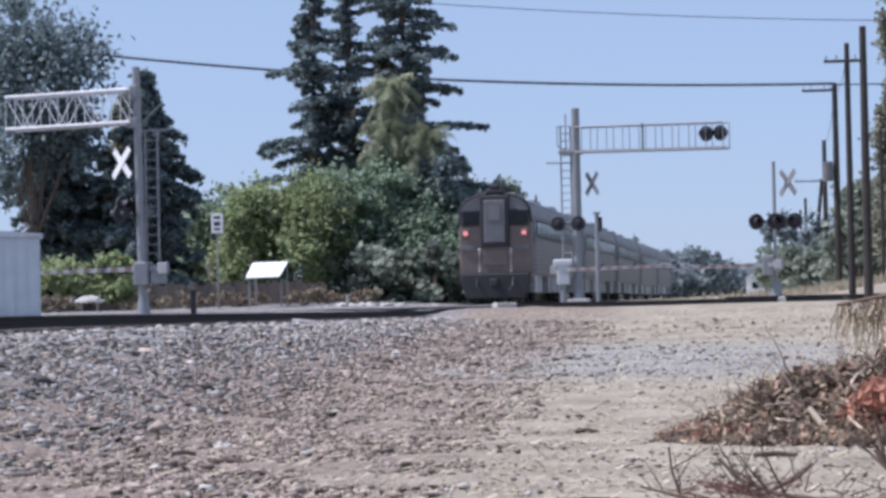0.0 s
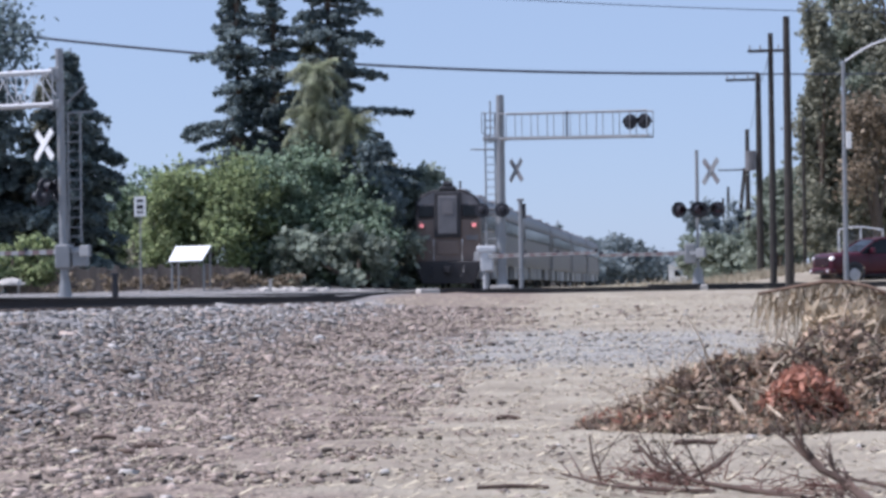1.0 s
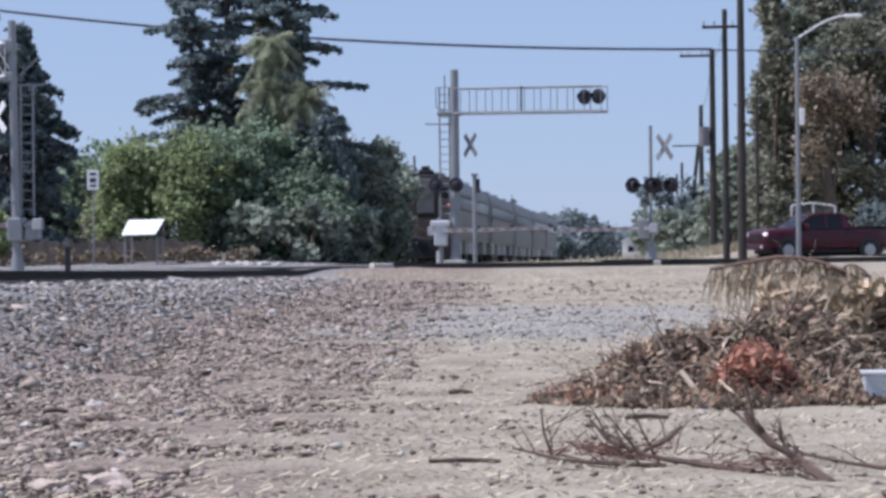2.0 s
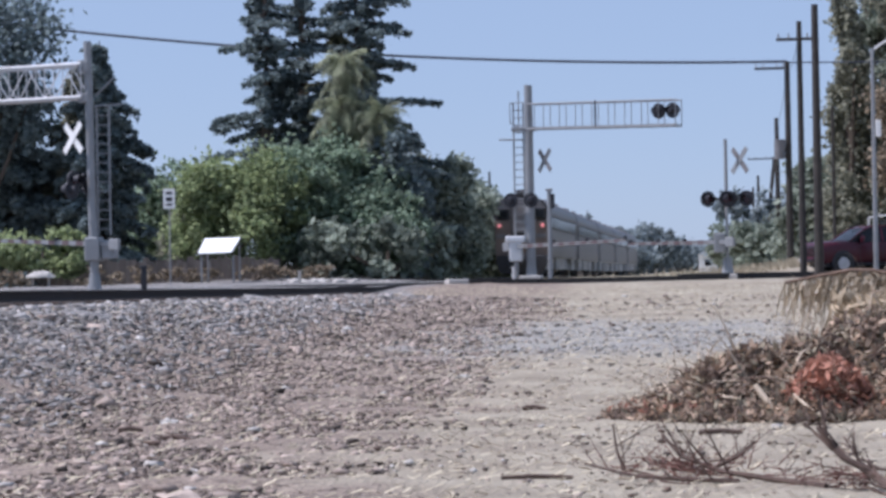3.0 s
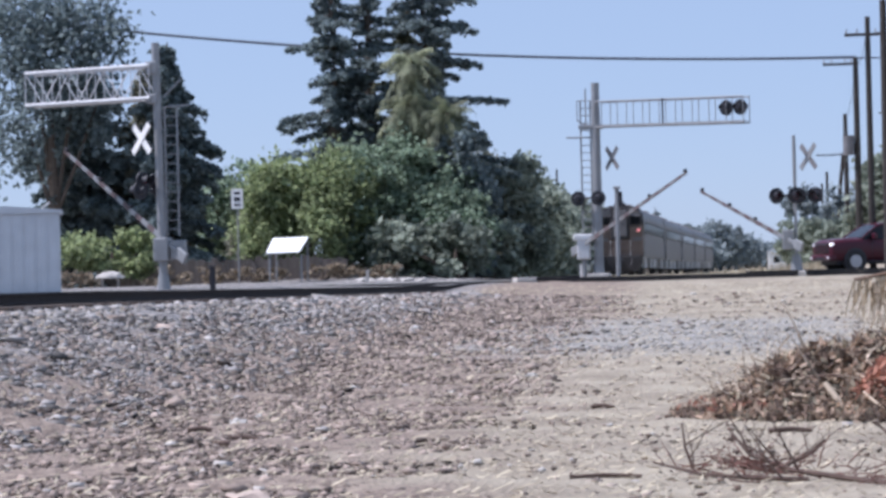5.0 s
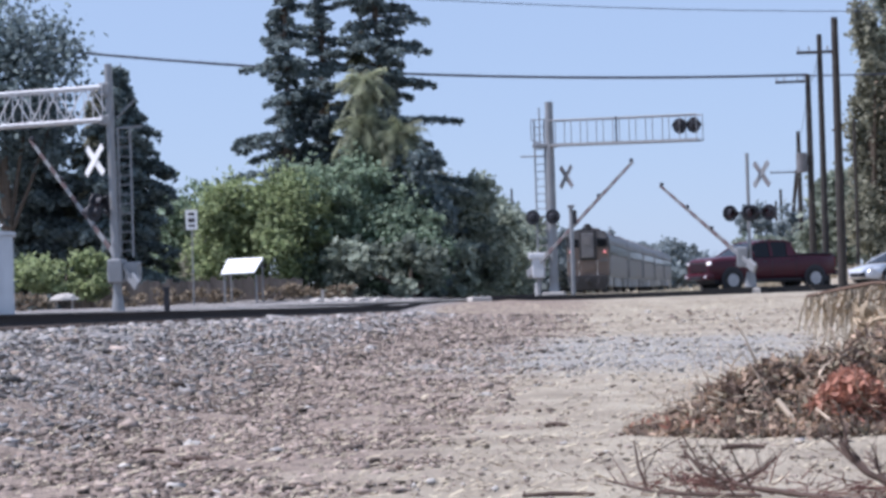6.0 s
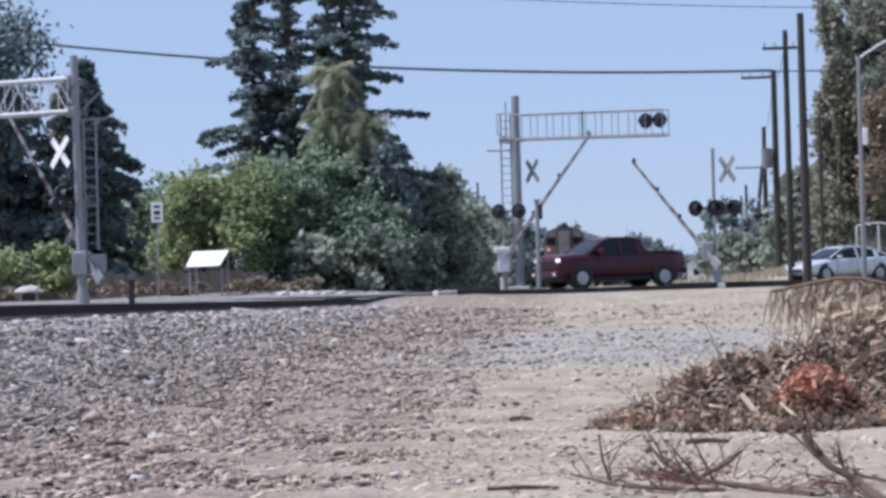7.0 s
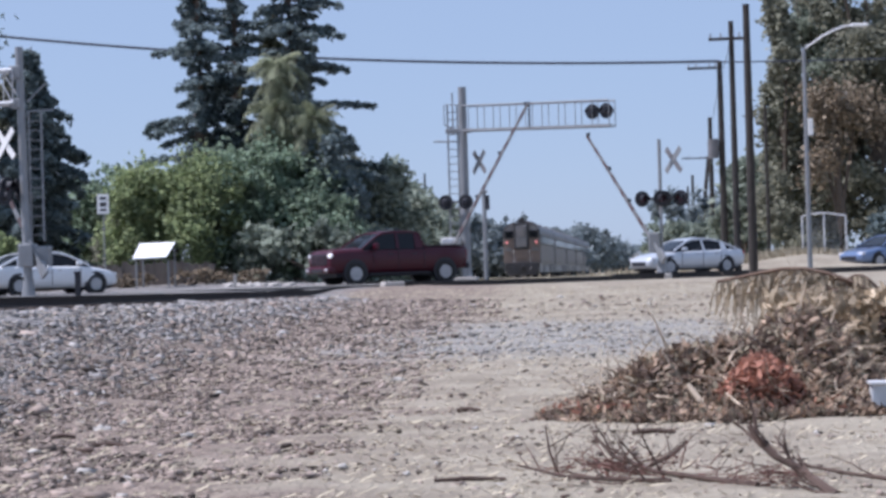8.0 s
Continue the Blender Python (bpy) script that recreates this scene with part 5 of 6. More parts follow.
def rail_car(rear):
    label = "rear train car with tan and grey end and red tail lights" if rear else "stainless passenger car of a departing train"
    ob = thing("passenger_car", Matrix(), label, "train car", "train cars")
    L = 25.2
    half = [(1.46, 1.1), (1.5, 1.5), (1.5, 3.5), (1.44, 3.95), (1.2, 4.28), (0.7, 4.5), (0.0, 4.57)]
    outline = half + [(-x, z) for x, z in half[-2::-1]]
    bm = bmesh.new()
    prism(bm, outline, 0.3, L)
    part("body", bm, M_TRAIN, ob)
    bm = bmesh.new()
    top = [(1.3, 4.2), (1.2, 4.3), (0.7, 4.52), (0.0, 4.6)]
    prism(bm, top + [(-x, z) for x, z in top[-2::-1]], 0.34, L - 0.05)
    part("roof", bm, M_TRAIN_GREY, ob)
    for y in (4.5, 12.5, 20.5):
        bm = bmesh.new()
        box(bm, -0.55, 0.55, y - 1.2, y + 1.2, 4.5, 4.72, 0.06)
        part("roof_vent", bm, M_TRAIN_GREY, ob)
    for s in (-1, 1):
        for z in (1.25, 1.45, 1.65, 1.85, 2.05, 2.25, 3.62):
            bm = bmesh.new()
            box(bm, s * 1.5 - 0.03, s * 1.5 + 0.03, 0.4, L - 0.1, z - 0.05, z + 0.05, 0.012)
            part("side_flute", bm, M_TRAIN_GREY, ob)
        bm = bmesh.new()
        box(bm, s * 1.505 - 0.03, s * 1.505 + 0.03, 1.9, L - 1.9, 2.72, 3.48)
        band = part("window_band", bm, M_TRAIN_DARK, ob)
        for i in range(11):
            y = 2.3 + i * 1.9
            bm = bmesh.new()
            box(bm, s * 1.535 - 0.012, s * 1.535 + 0.012, y, y + 1.5, 2.82, 3.38, 0.01)
            part("side_window", bm, M_GLASS, band)
        for y in (0.75, L - 1.75):
            bm = bmesh.new()
            box(bm, s * 1.5 - 0.035, s * 1.5 + 0.035, y, y + 0.95, 1.2, 3.5, 0.02)
            door = part("side_door", bm, M_TRAIN_DOOR, ob)
            bm = bmesh.new()
            box(bm, s * 1.54 - 0.012, s * 1.54 + 0.012, y + 0.2, y + 0.75, 2.5, 3.3, 0.02)
            part("door_window", bm, M_GLASS, door)
            for k in range(3):
                bm = bmesh.new()
                box(bm, s * 1.42 - 0.1, s * 1.42 + 0.1, y + 0.05, y + 0.9, 0.45 + 0.26 * k, 0.5 + 0.26 * k, 0.01)
                part("step", bm, M_GALV_LIGHT, door)
        # pale equipment lockers under the floor, dark gaps between them
        for i, y in enumerate((2.0, 3.05, 4.1, 7.6, 9.2, 10.6, 12.4, 13.8, 15.4, 20.9, 22.2)):
            bm = bmesh.new()
            box(bm, s * 1.2 - 0.2, s * 1.2 + 0.24, y, y + (0.6 if i % 3 else 0.9), 0.4, 1.12, 0.03)
            part("equipment_locker", bm, M_LOCKER, ob)
    bm = bmesh.new()
    box(bm, -1.1, 1.1, 0.6, L - 0.3, 0.55, 1.15, 0.03)
    part("underframe", bm, M_TRAIN_DARK, ob)
    bogie(ob, 5.6)
    bogie(ob, L - 5.0)
    if rear:
        lower = [(-1.5, 1.2), (1.5, 1.2), (1.5, 3.2), (-1.5, 3.2)]
        bm = bmesh.new()
        prism(bm, lower, 0.05, 0.3, 0.05)
        part("end_panel", bm, M_TRAIN_ORANGE, ob, "dusty tan painted lower end")
        upper = [(-1.5, 3.22), (1.5, 3.22), (1.44, 3.95), (1.2, 4.27), (0.7, 4.49), (0, 4.56), (-0.7, 4.49), (-1.2, 4.27), (-1.44, 3.95)]
        bm = bmesh.new()
        prism(bm, upper, 0.08, 0.3, 0.04)
        part("end_panel", bm, M_TRAIN_GREY, ob, "grey painted upper end")
        # dark trim arch round the roof edge
        bm = bmesh.new()
        pipe(bm, [Vector((x, 0.1, z)) for x, z in [(1.5, 3.3)] + upper[2:] + [(-1.5, 3.3)]], [0.06] * 9, 6)
        part("roof_trim", bm, M_TRAIN_DARK, ob)
        for s in (-1, 1):
            bm = bmesh.new()
            box(bm, s * 1.02 - 0.38, s * 1.02 + 0.38, -0.01, 0.1, 3.24, 3.88, 0.05)
            part("cab_window_frame", bm, M_TRAIN_DARK, ob)
            bm = bmesh.new()
            box(bm, s * 1.02 - 0.3, s * 1.02 + 0.3, -0.025, 0.02, 3.31, 3.8, 0.04)
            part("cab_window", bm, M_GLASS, ob)
            bm = bmesh.new()
            box(bm, s * 1.22 - 0.17, s * 1.22 + 0.17, -0.03, 0.08, 2.72, 3.06, 0.04)
            lamp = part("lamp_housing", bm, M_TRAIN_ORANGE, ob)
            bm = bmesh.new()
            tube(bm, (s * 1.22, -0.05, 2.9), (s * 1.22, 0.0, 2.9), 0.1, seg=14)
            part("tail_light", bm, M_TRAIN_TAIL, lamp)
            bm = bmesh.new()
            pipe(bm, [Vector((s * 0.66, 0.05, 1.25)), Vector((s * 0.66, -0.08, 1.3)), Vector((s * 0.66, -0.08, 2.2)), Vector((s * 0.66, 0.05, 2.25))], [0.03] * 4, 8)
            part("handrail", bm, M_GALV_LIGHT, ob)
            bm = bmesh.new()
            box(bm, s * 1.12 - 0.3, s * 1.12 + 0.3, -0.0, 0.07, 2.2, 2.42, 0.01)
            part("number_panel", bm, M_TRAIN_DOOR, ob)
        bm = bmesh.new()
        box(bm, -0.62, 0.62, -0.09, 0.1, 2.32, 4.46, 0.06)
        frame_part = part("door_surround", bm, M_TRAIN_DARK, ob)
        bm = bmesh.new()
        box(bm, -0.44, 0.44, -0.125, 0.0, 2.5, 4.27, 0.04)
        part("end_door", bm, M_TRAIN_DOOR, frame_part)
        bm = bmesh.new()
        box(bm, -0.26, 0.26, -0.14, -0.1, 3.4, 4.05, 0.04)
        part("door_window", bm, M_TRAIN_GREY, frame_part)
        bm = bmesh.new()
        box(bm, -0.5, 0.5, -0.02, 0.1, 1.55, 2.2, 0.03)
        part("lower_hatch", bm, M_TRAIN_ORANGE, ob)
        bm = bmesh.new()
        prism(bm, [(-1.4, 1.22), (1.4, 1.22), (1.45, 0.85), (1.2, 0.18), (-1.2, 0.18), (-1.45, 0.85)], -0.25, 0.5, 0.05)
        part("pilot", bm, M_TRAIN_DARK, ob)
        bm = bmesh.new()
        box(bm, -0.16, 0.16, -0.65, 0.0, 0.7, 1.0, 0.05)
        part("coupler", bm, M_TRAIN_DARK, ob)
        for s in (-0.75, 0.75):
            bm = bmesh.new()
            pipe(bm, [Vector((s, -0.2, 1.05)), Vector((s, -0.45, 0.7)), Vector((s * 0.8, -0.5, 0.5))], [0.04] * 3, 6)
            part("hose", bm, M_BLACK, ob)
        bm = bmesh.new()
        box(bm, -0.38, 0.38, 0.0, 0.7, 4.5, 4.74, 0.08)
        box(bm, -0.22, 0.22, 0.0, 0.45, 4.72, 4.93, 0.07)
        part("roof_beacon", bm, M_TRAIN_DARK, ob)
    else:
        bm = bmesh.new()
        box(bm, -0.65, 0.65, -0.3, 0.4, 1.2, 4.2, 0.05)
        box(bm, -0.2, 0.2, -0.4, 0.1, 0.62, 0.92, 0.04)
        part("gangway", bm, M_TRAIN_DARK, ob)
    return ob


TRAIN = [rail_car(True), rail_car(False)]
for _ in range(3):
    TRAIN.append(copy_thing(TRAIN[1], Matrix()))


# ---- foreground: brush heap, fallen limbs, stones ----
def branchy(bm, rnd, start, way, length, radius, depth=0, wobble=0.35, floor=None):
    """A crooked, forking limb."""
    p, d = Vector(start), Vector(way).normalized()
    steps = 5
    for i in range(steps):
        d = (d + Vector((rnd.gauss(0, wobble), rnd.gauss(0, wobble), rnd.gauss(0, wobble * 0.6))) * 0.5).normalized()
        q = p + d * length / steps
        if floor is not None:
            q.z = max(q.z, floor(q.x, q.y) + radius * 0.7)
        r0, r1 = radius * (1 - 0.75 * i / steps), radius * (1 - 0.75 * (i + 1) / steps)
        tube(bm, p, q, r0, r1, 5)
        if depth < 2 and i > 0 and rnd.random() < 0.75:
            side = d.cross(Vector((rnd.gauss(0, 1), rnd.gauss(0, 1), rnd.gauss(0, 1)))).normalized()
            branchy(bm, rnd, q, d * 0.7 + side * 0.8, length * rnd.uniform(0.3, 0.55), r1 * 0.7, depth + 1, wobble, floor)
        p = q


def heap_top(x, y):
    """The heap's surface over the ground."""
    a = 0.50 * math.exp(-(((x - 0.55) / 0.75) ** 2 + ((y - 21.3) / 0.75) ** 2))
    b = 0.78 * math.exp(-(((x - 1.45) / 0.62) ** 2 + ((y - 21.7) / 0.8) ** 2))
    c = 0.27 * math.exp(-(((x + 0.12) / 0.60) ** 2 + ((y - 21.0) / 0.65) ** 2))
    return min(a + b + c, 0.92)


def curled_leaves(points, size, rng):
    """Withered leaves: strips of three bent pieces, curled up at random: verts and faces."""
    k = len(points)
    a = rng.normal(size=(k, 3))
    a /= np.linalg.norm(a, axis=1)[:, None]
    b = np.cross(a, rng.normal(size=(k, 3)))
    b /= np.linalg.norm(b, axis=1)[:, None]
    c = np.cross(a, b)
    s = (size * rng.uniform(0.5, 1.5, k))[:, None]
    curl = rng.uniform(-0.6, 0.6, (k, 1))
    rows = []
    for u, w in ((-1.0, 0.12), (-0.35, 0.34), (0.35, 0.34), (1.0, 0.10)):
        mid = points + a * s * u + c * s * curl * u * u
        rows += [mid - b * s * w, mid + b * s * w]
    v = np.stack(rows, 1)
    f = np.arange(k)[:, None, None] * 8 + np.array([(0, 1, 3, 2), (2, 3, 5, 4), (4, 5, 7, 6)])[None]
    return v.reshape(-1, 3), f.reshape(-1, 4)


def build_heap():
    rnd, r = random.Random(8), np.random.default_rng(8)
    ob = thing("brush_heap", pose(0.57, 20.4, 0), "heap of dry cut branches and withered leaves on the dirt", "brush heap")
    shift = Vector((-0.6, -21.3, 0))
    # dark sheet inside the heap: the shade between the leaves, put in as colour
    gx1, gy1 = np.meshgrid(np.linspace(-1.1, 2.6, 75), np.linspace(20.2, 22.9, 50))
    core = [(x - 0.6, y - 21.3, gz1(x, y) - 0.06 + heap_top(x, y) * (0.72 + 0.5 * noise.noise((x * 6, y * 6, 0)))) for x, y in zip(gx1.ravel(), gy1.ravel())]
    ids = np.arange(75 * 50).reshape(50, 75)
    put("shade_core", core, np.stack([ids[:-1, :-1], ids[:-1, 1:], ids[1:, 1:], ids[1:, :-1]], -1).reshape(-1, 4), M_CORE, ob)
    for material, name, count, rad in ((M_TWIG, "dark_branch", 150, 0.012), (M_TWIG_PALE, "pale_branch", 420, 0.010)):
        bm = bmesh.new()
        for _ in range(count):
            x, y = rnd.uniform(-0.8, 2.3), rnd.uniform(20.5, 22.3)
            h = heap_top(x, y)
            if h < 0.06:
                continue
            z = gz1(x, y) + h * rnd.uniform(0.6, 1.0)
            branchy(bm, rnd, Vector((x, y, z)) + shift, (rnd.gauss(0, 1), rnd.gauss(0, 0.7), rnd.gauss(0, 0.3)), rnd.uniform(0.2, 0.5), rad * rnd.uniform(0.6, 1.4), 1, 0.55)
        part(name, bm, material, ob)
    for material, name, k, size, zone in ((M_DRYLEAF, "dry_leaves", 5200, 0.05, None), (M_OLIVELEAF, "olive_leaves", 3200, 0.045, None), (M_DARKLEAF, "dark_leaves", 6500, 0.05, None), (M_REDLEAF, "rust_red_leaves", 2600, 0.042, (0.93, 20.7, 0.38))):
        pts = []
        while len(pts) < k:
            if zone:
                x, y = rnd.gauss(zone[0], zone[2] * 0.55), rnd.gauss(zone[1], 0.14)
                h = 0.52 * math.exp(-(((x - zone[0]) / 0.42) ** 2))
                if rnd.random() < 0.2:
                    x, h = rnd.choice((rnd.gauss(-0.35, 0.2), rnd.uniform(-0.5, 1.7))), 0.14
                pts.append((x - 0.6, y - 21.3, gz1(x, y) + 0.02 + h * rnd.uniform(0.05, 1.0)))
            else:
                x, y = rnd.uniform(-1.3, 2.6), rnd.uniform(20.0, 22.6)
                h = heap_top(x, y)
                if h < 0.035:
                    continue
                # clumps of one kind
                if noise.noise((x * 4, y * 4, size * 90 + len(name))) < rnd.uniform(-0.5, 0.25):
                    continue
                pts.append((x - 0.6, y - 21.3, gz1(x, y) + h * rnd.uniform(0.45, 1.04)))
        v, f = curled_leaves(np.array(pts), size, r)
        put(name, v, f, material, ob)
    # long pale stalk and a stub leaning on the heap
    bm = bmesh.new()
    tube(bm, Vector((0.30, 20.45, 0.30)) + shift, Vector((0.50, 20.32, 0.03)) + shift, 0.024, 0.032, 8)
    tube(bm, Vector((0.62, 20.45, 0.22)) + shift, Vector((0.8, 20.3, 0.06)) + shift, 0.012, 0.018, 8)
    part("pale_stalk", bm, M_TWIG_PALE, ob)
    # tall crooked branches standing out of the top
    for x, y, h, wx in ((0.15, 21.2, 0.55, -0.2), (0.6, 21.5, 0.55, 0.3), (0.9, 21.8, 0.65, -0.35), (1.3, 21.7, 0.55, 0.4), (1.55, 21.8, 0.6, -0.5)):
        bm = bmesh.new()
        branchy(bm, rnd, Vector((x, y, gz1(x, y) + heap_top(x, y) * 0.85)) + shift, (wx, 0, 0.8), h, 0.016, 1, 0.5)
        part("crooked_branch", bm, M_TWIG_PALE, ob)


def build_frond_bush():
    """Arching dry fronds that hang over the back of the heap."""
    rnd, r = random.Random(12), np.random.default_rng(12)
    ob = thing("dry_palm_fronds", pose(1.9, 24.6, gz1(1.9, 24.6)), "bundle of arching dry palm fronds lying over the heap", "palm fronds")
    for i in range(12):
        reach, top = (1.85, 1.25) if i == 0 else (rnd.uniform(0.6, 1.8), rnd.uniform(0.75, 1.2))
        away = rnd.gauss(0, 0.3)
        bm = bmesh.new()
        pts = []
        for j in range(9):
            s = j / 8
            pts.append(Vector((-reach * s + 0.6, away * s, top * (0.62 + 0.38 * math.sin(min(1.0, s * 1.5 + 0.1) * math.pi / 2)) - 0.34 * max(0, s - 0.6) ** 1.1)))
        pipe(bm, pts, [(0.03 if i == 0 else 0.02) - 0.0016 * j for j in range(9)], 5)
        stem = part("frond", bm, M_FROND_STEM, ob)
        # leaflets hanging from the outer half in ragged bunches
        vs = []
        for _ in range(60 if i else 130):
            s = rnd.uniform(0.3, 1.0)
            p = pts[min(7, int(s * 8))].lerp(pts[min(8, int(s * 8) + 1)], rnd.random())
            drop, drift, w = rnd.uniform(0.12, 0.5) * (0.4 + 0.6 * s), rnd.gauss(-0.03, 0.07), rnd.uniform(0.005, 0.012)
            q = p + Vector((drift * 0.6, rnd.gauss(0, 0.05), -drop * 0.45))
            t = p + Vector((drift, rnd.gauss(0, 0.08), -drop))
            vs += [p - Vector((w, 0, 0)), p + Vector((w, 0, 0)), q + Vector((w, 0, 0)), q - Vector((w, 0, 0)), q - Vector((w, 0, 0)), q + Vector((w, 0, 0)), t + Vector((w * 0.2, 0, 0)), t - Vector((w * 0.2, 0, 0))]
        put("hanging_leaf", [tuple(v) for v in vs], np.arange(len(vs)).reshape(-1, 4), M_FROND, stem)
    # dense dark leaves standing in for the shaded hollow, and pale straw at the foot
    for name, k, box_x, box_z, material in (("shadow_fronds", 1800, (0.35, 1.3), 0.8, M_DARKLEAF), ("pale_fronds", 1500, (-0.75, 1.2), 1.0, M_FROND)):
        pts = np.stack([r.uniform(*box_x, k), r.uniform(-1.3, -0.3, k), box_z * r.random(k) ** 0.7], 1)
        v, f = curled_leaves(pts, 0.09, r)
        put(name, v, f, material, ob)
    return ob


def build_grey_crate():
    ob = thing("grey_crate", pose(1.98, 19.8, gz1(1.98, 19.8)), "small pale grey plastic crate beside the heap", "crate")
    bm = bmesh.new()
    box(bm, -0.15, 0.3, -0.15, 0.15, 0, 0.03, 0.01)
    for y in (-0.14, 0.14):
        box(bm, -0.15, 0.3, y - 0.01, y + 0.01, 0, 0.26, 0.006)
    for x in (-0.14, 0.29):
        box(bm, x - 0.01, x + 0.01, -0.14, 0.14, 0, 0.26, 0.006)
    part("walls", bm, M_SHEET, ob)
    bm = bmesh.new()
    box(bm, -0.17, 0.32, -0.17, 0.17, 0.25, 0.28, 0.008)
    part("rim", bm, M_GALV_LIGHT, ob)


def fallen_limb(points, radius, seed, material, label):
    """A fallen limb along the points (x, y, height over the ground), with side twigs."""
    rnd = random.Random(seed)
    x0, y0 = points[0][:2]
    foot = Vector((x0, y0, gz1(x0, y0)))
    bm = bmesh.new()
    pts = [Vector((x, y, gz1(x, y) + h)) - foot for x, y, h in points]
    n = len(pts)
    pipe(bm, pts, [radius * (1 - 0.7 * i / n) for i in range(n)], 7)
    for i in range(1, n):
        for _ in range(1 + i % 2):
            branchy(bm, rnd, pts[i].lerp(pts[i - 1], rnd.random()), (pts[i] - pts[i - 1]).normalized() * 0.6 + Vector((rnd.gauss(0, 0.5), rnd.gauss(0, 0.3), rnd.gauss(0.25, 0.3))), rnd.uniform(0.2, 0.42), radius * 0.45, 1, 0.3, lambda a, b: gz1(a + foot.x, b + foot.y) - foot.z)
    ob = part("fallen_limb", bm, material)
    ob.location = foot
    tagged(ob, label, "branch", "fallen branches")


def small_stick(x, y, length, radius, turn, material=None, h=0.0):
    bm = bmesh.new()
    pipe(bm, [Vector((-length / 2, 0, radius)), Vector((0, 0.02, radius * 1.6)), Vector((length / 2, 0, radius))], [radius, radius * 1.1, radius * 0.8], 7)
    ob = part("stick", bm, material or M_TWIG)
    ob.matrix_world = pose(x, y, gz1(x, y) + h, 0, 0, turn)
    tagged(ob, "short dark stick lying on the dirt", "stick", "sticks")


def big_stone(x, y, size, seed, material):
    bm = bmesh.new()
    bmesh.ops.create_icosphere(bm, subdivisions=2, radius=1)
    for v in bm.verts:
        v.co *= 1 + 0.7 * noise.noise(v.co * 1.3 + Vector((seed, 0, 0)))
        v.co = Vector((v.co.x * size, v.co.y * size * 0.7, v.co.z * size * 0.42 + size * 0.25))
    ob = part("stone", bm, material)
    ob.location = (x, y, gz1(x, y))
    tagged(ob, "pale loose stone on the gravel", "stone", "loose stones")


def scatter_stones(name, label, k, seed, material, size, weight):
    """Small angular stones over the ground, thrown as the weight function says."""
    r = np.random.default_rng(seed)
    x, y = r.uniform(-10.0, 3.2, k * 6), 11.5 + 48 * r.random(k * 6) ** 1.5
    keep = r.random(k * 6) < weight(x, y)
    x, y = x[keep][:k], y[keep][:k]
    n = len(x)
    s = size * r.lognormal(0, 0.42, n) * np.interp(y, (14, 60), (0.85, 1.35))
    dirs = np.array([(1, 0, 0), (-1, 0, 0), (0, 1, 0), (0, -1, 0), (0, 0, 1), (0, 0, -1)], float)
    q = r.normal(size=(n, 3, 3))
    q, _ = np.linalg.qr(q)
    v = (dirs[None] * r.uniform(0.45, 1.15, (n, 6, 1))) @ q
    v = v * s[:, None, None] * np.array((1, 1, 0.7)) * np.stack([r.uniform(0.7, 2.1, n), r.uniform(0.7, 1.5, n), np.ones(n)], 1)[:, None]
    z = ground_z(x, y)
    v = v + np.stack([x, y, z + s * 0.28], 1)[:, None]
    tri = np.array([(0, 2, 4), (2, 1, 4), (1, 3, 4), (3, 0, 4), (2, 0, 5), (1, 2, 5), (3, 1, 5), (0, 3, 5)])
    f = (np.arange(n)[:, None, None] * 6 + tri[None]).reshape(-1, 3)
    ob = new(name, mesh_np(name, v.reshape(-1, 3), f, material))
    tagged(ob, label, "gravel", kind="stuff")


def scatter_straw(k, seed):
    r = np.random.default_rng(seed)
    x, y = r.uniform(-9.5, 3.4, k), 11.5 + 62 * r.random(k) ** 1.4
    a = r.uniform(0, math.pi, k)
    L, w = r.uniform(0.03, 0.11, k), r.uniform(0.003, 0.007, k)
    up = r.uniform(0.0, 0.35, k) * L
    z = ground_z(x, y) + 0.012
    dx, dy = np.cos(a) * L / 2, np.sin(a) * L / 2
    px, py = -np.sin(a) * w, np.cos(a) * w
    v = np.stack([np.stack([x - dx - px, y - dy - py, z], 1), np.stack([x + dx - px, y + dy - py, z + up], 1), np.stack([x + dx + px, y + dy + py, z + up + w], 1), np.stack([x - dx + px, y - dy + py, z + w], 1)], 1)
    ob = new("straw", mesh_np("straw", v.reshape(-1, 3), np.arange(4 * k).reshape(k, 4), M_STRAW))
    tagged(ob, "scattered dry straw and leaf litter", "straw", kind="stuff")


build_heap()
build_frond_bush()
build_grey_crate()
fallen_limb([(1.02, 12.9, 0.0), (0.94, 13.1, 0.05), (0.86, 13.33, 0.10), (0.80, 13.36, 0.14), (0.70, 13.4, 0.19), (0.62, 13.44, 0.27), (0.56, 13.5, 0.36)], 0.032, 3, M_TWIG, "forked dark fallen limb on the dirt")
fallen_limb([(0.6, 13.4, 0.02), (0.3, 13.7, 0.04), (0.0, 13.9, 0.07), (-0.25, 14.1, 0.15), (-0.36, 14.2, 0.27)], 0.022, 4, M_TWIG, "long crooked fallen limb on the dirt")
fallen_limb([(0.1, 13.8, 0.02), (-0.3, 13.9, 0.03), (-0.55, 14.0, 0.04), (-0.85, 14.2, 0.10)], 0.016, 5, M_TWIG, "long crooked fallen limb on the dirt")
fallen_limb([(-0.6, 14.3, 0.02), (-0.66, 14.35, 0.18), (-0.68, 14.4, 0.33)], 0.011, 6, M_TWIG, "thin upright fallen limb on the dirt")
fallen_limb([(-0.1, 14.2, 0.04), (0.1, 14.2, 0.14), (0.2, 14.3, 0.22)], 0.014, 7, M_TWIG, "thin crooked fallen limb on the dirt")
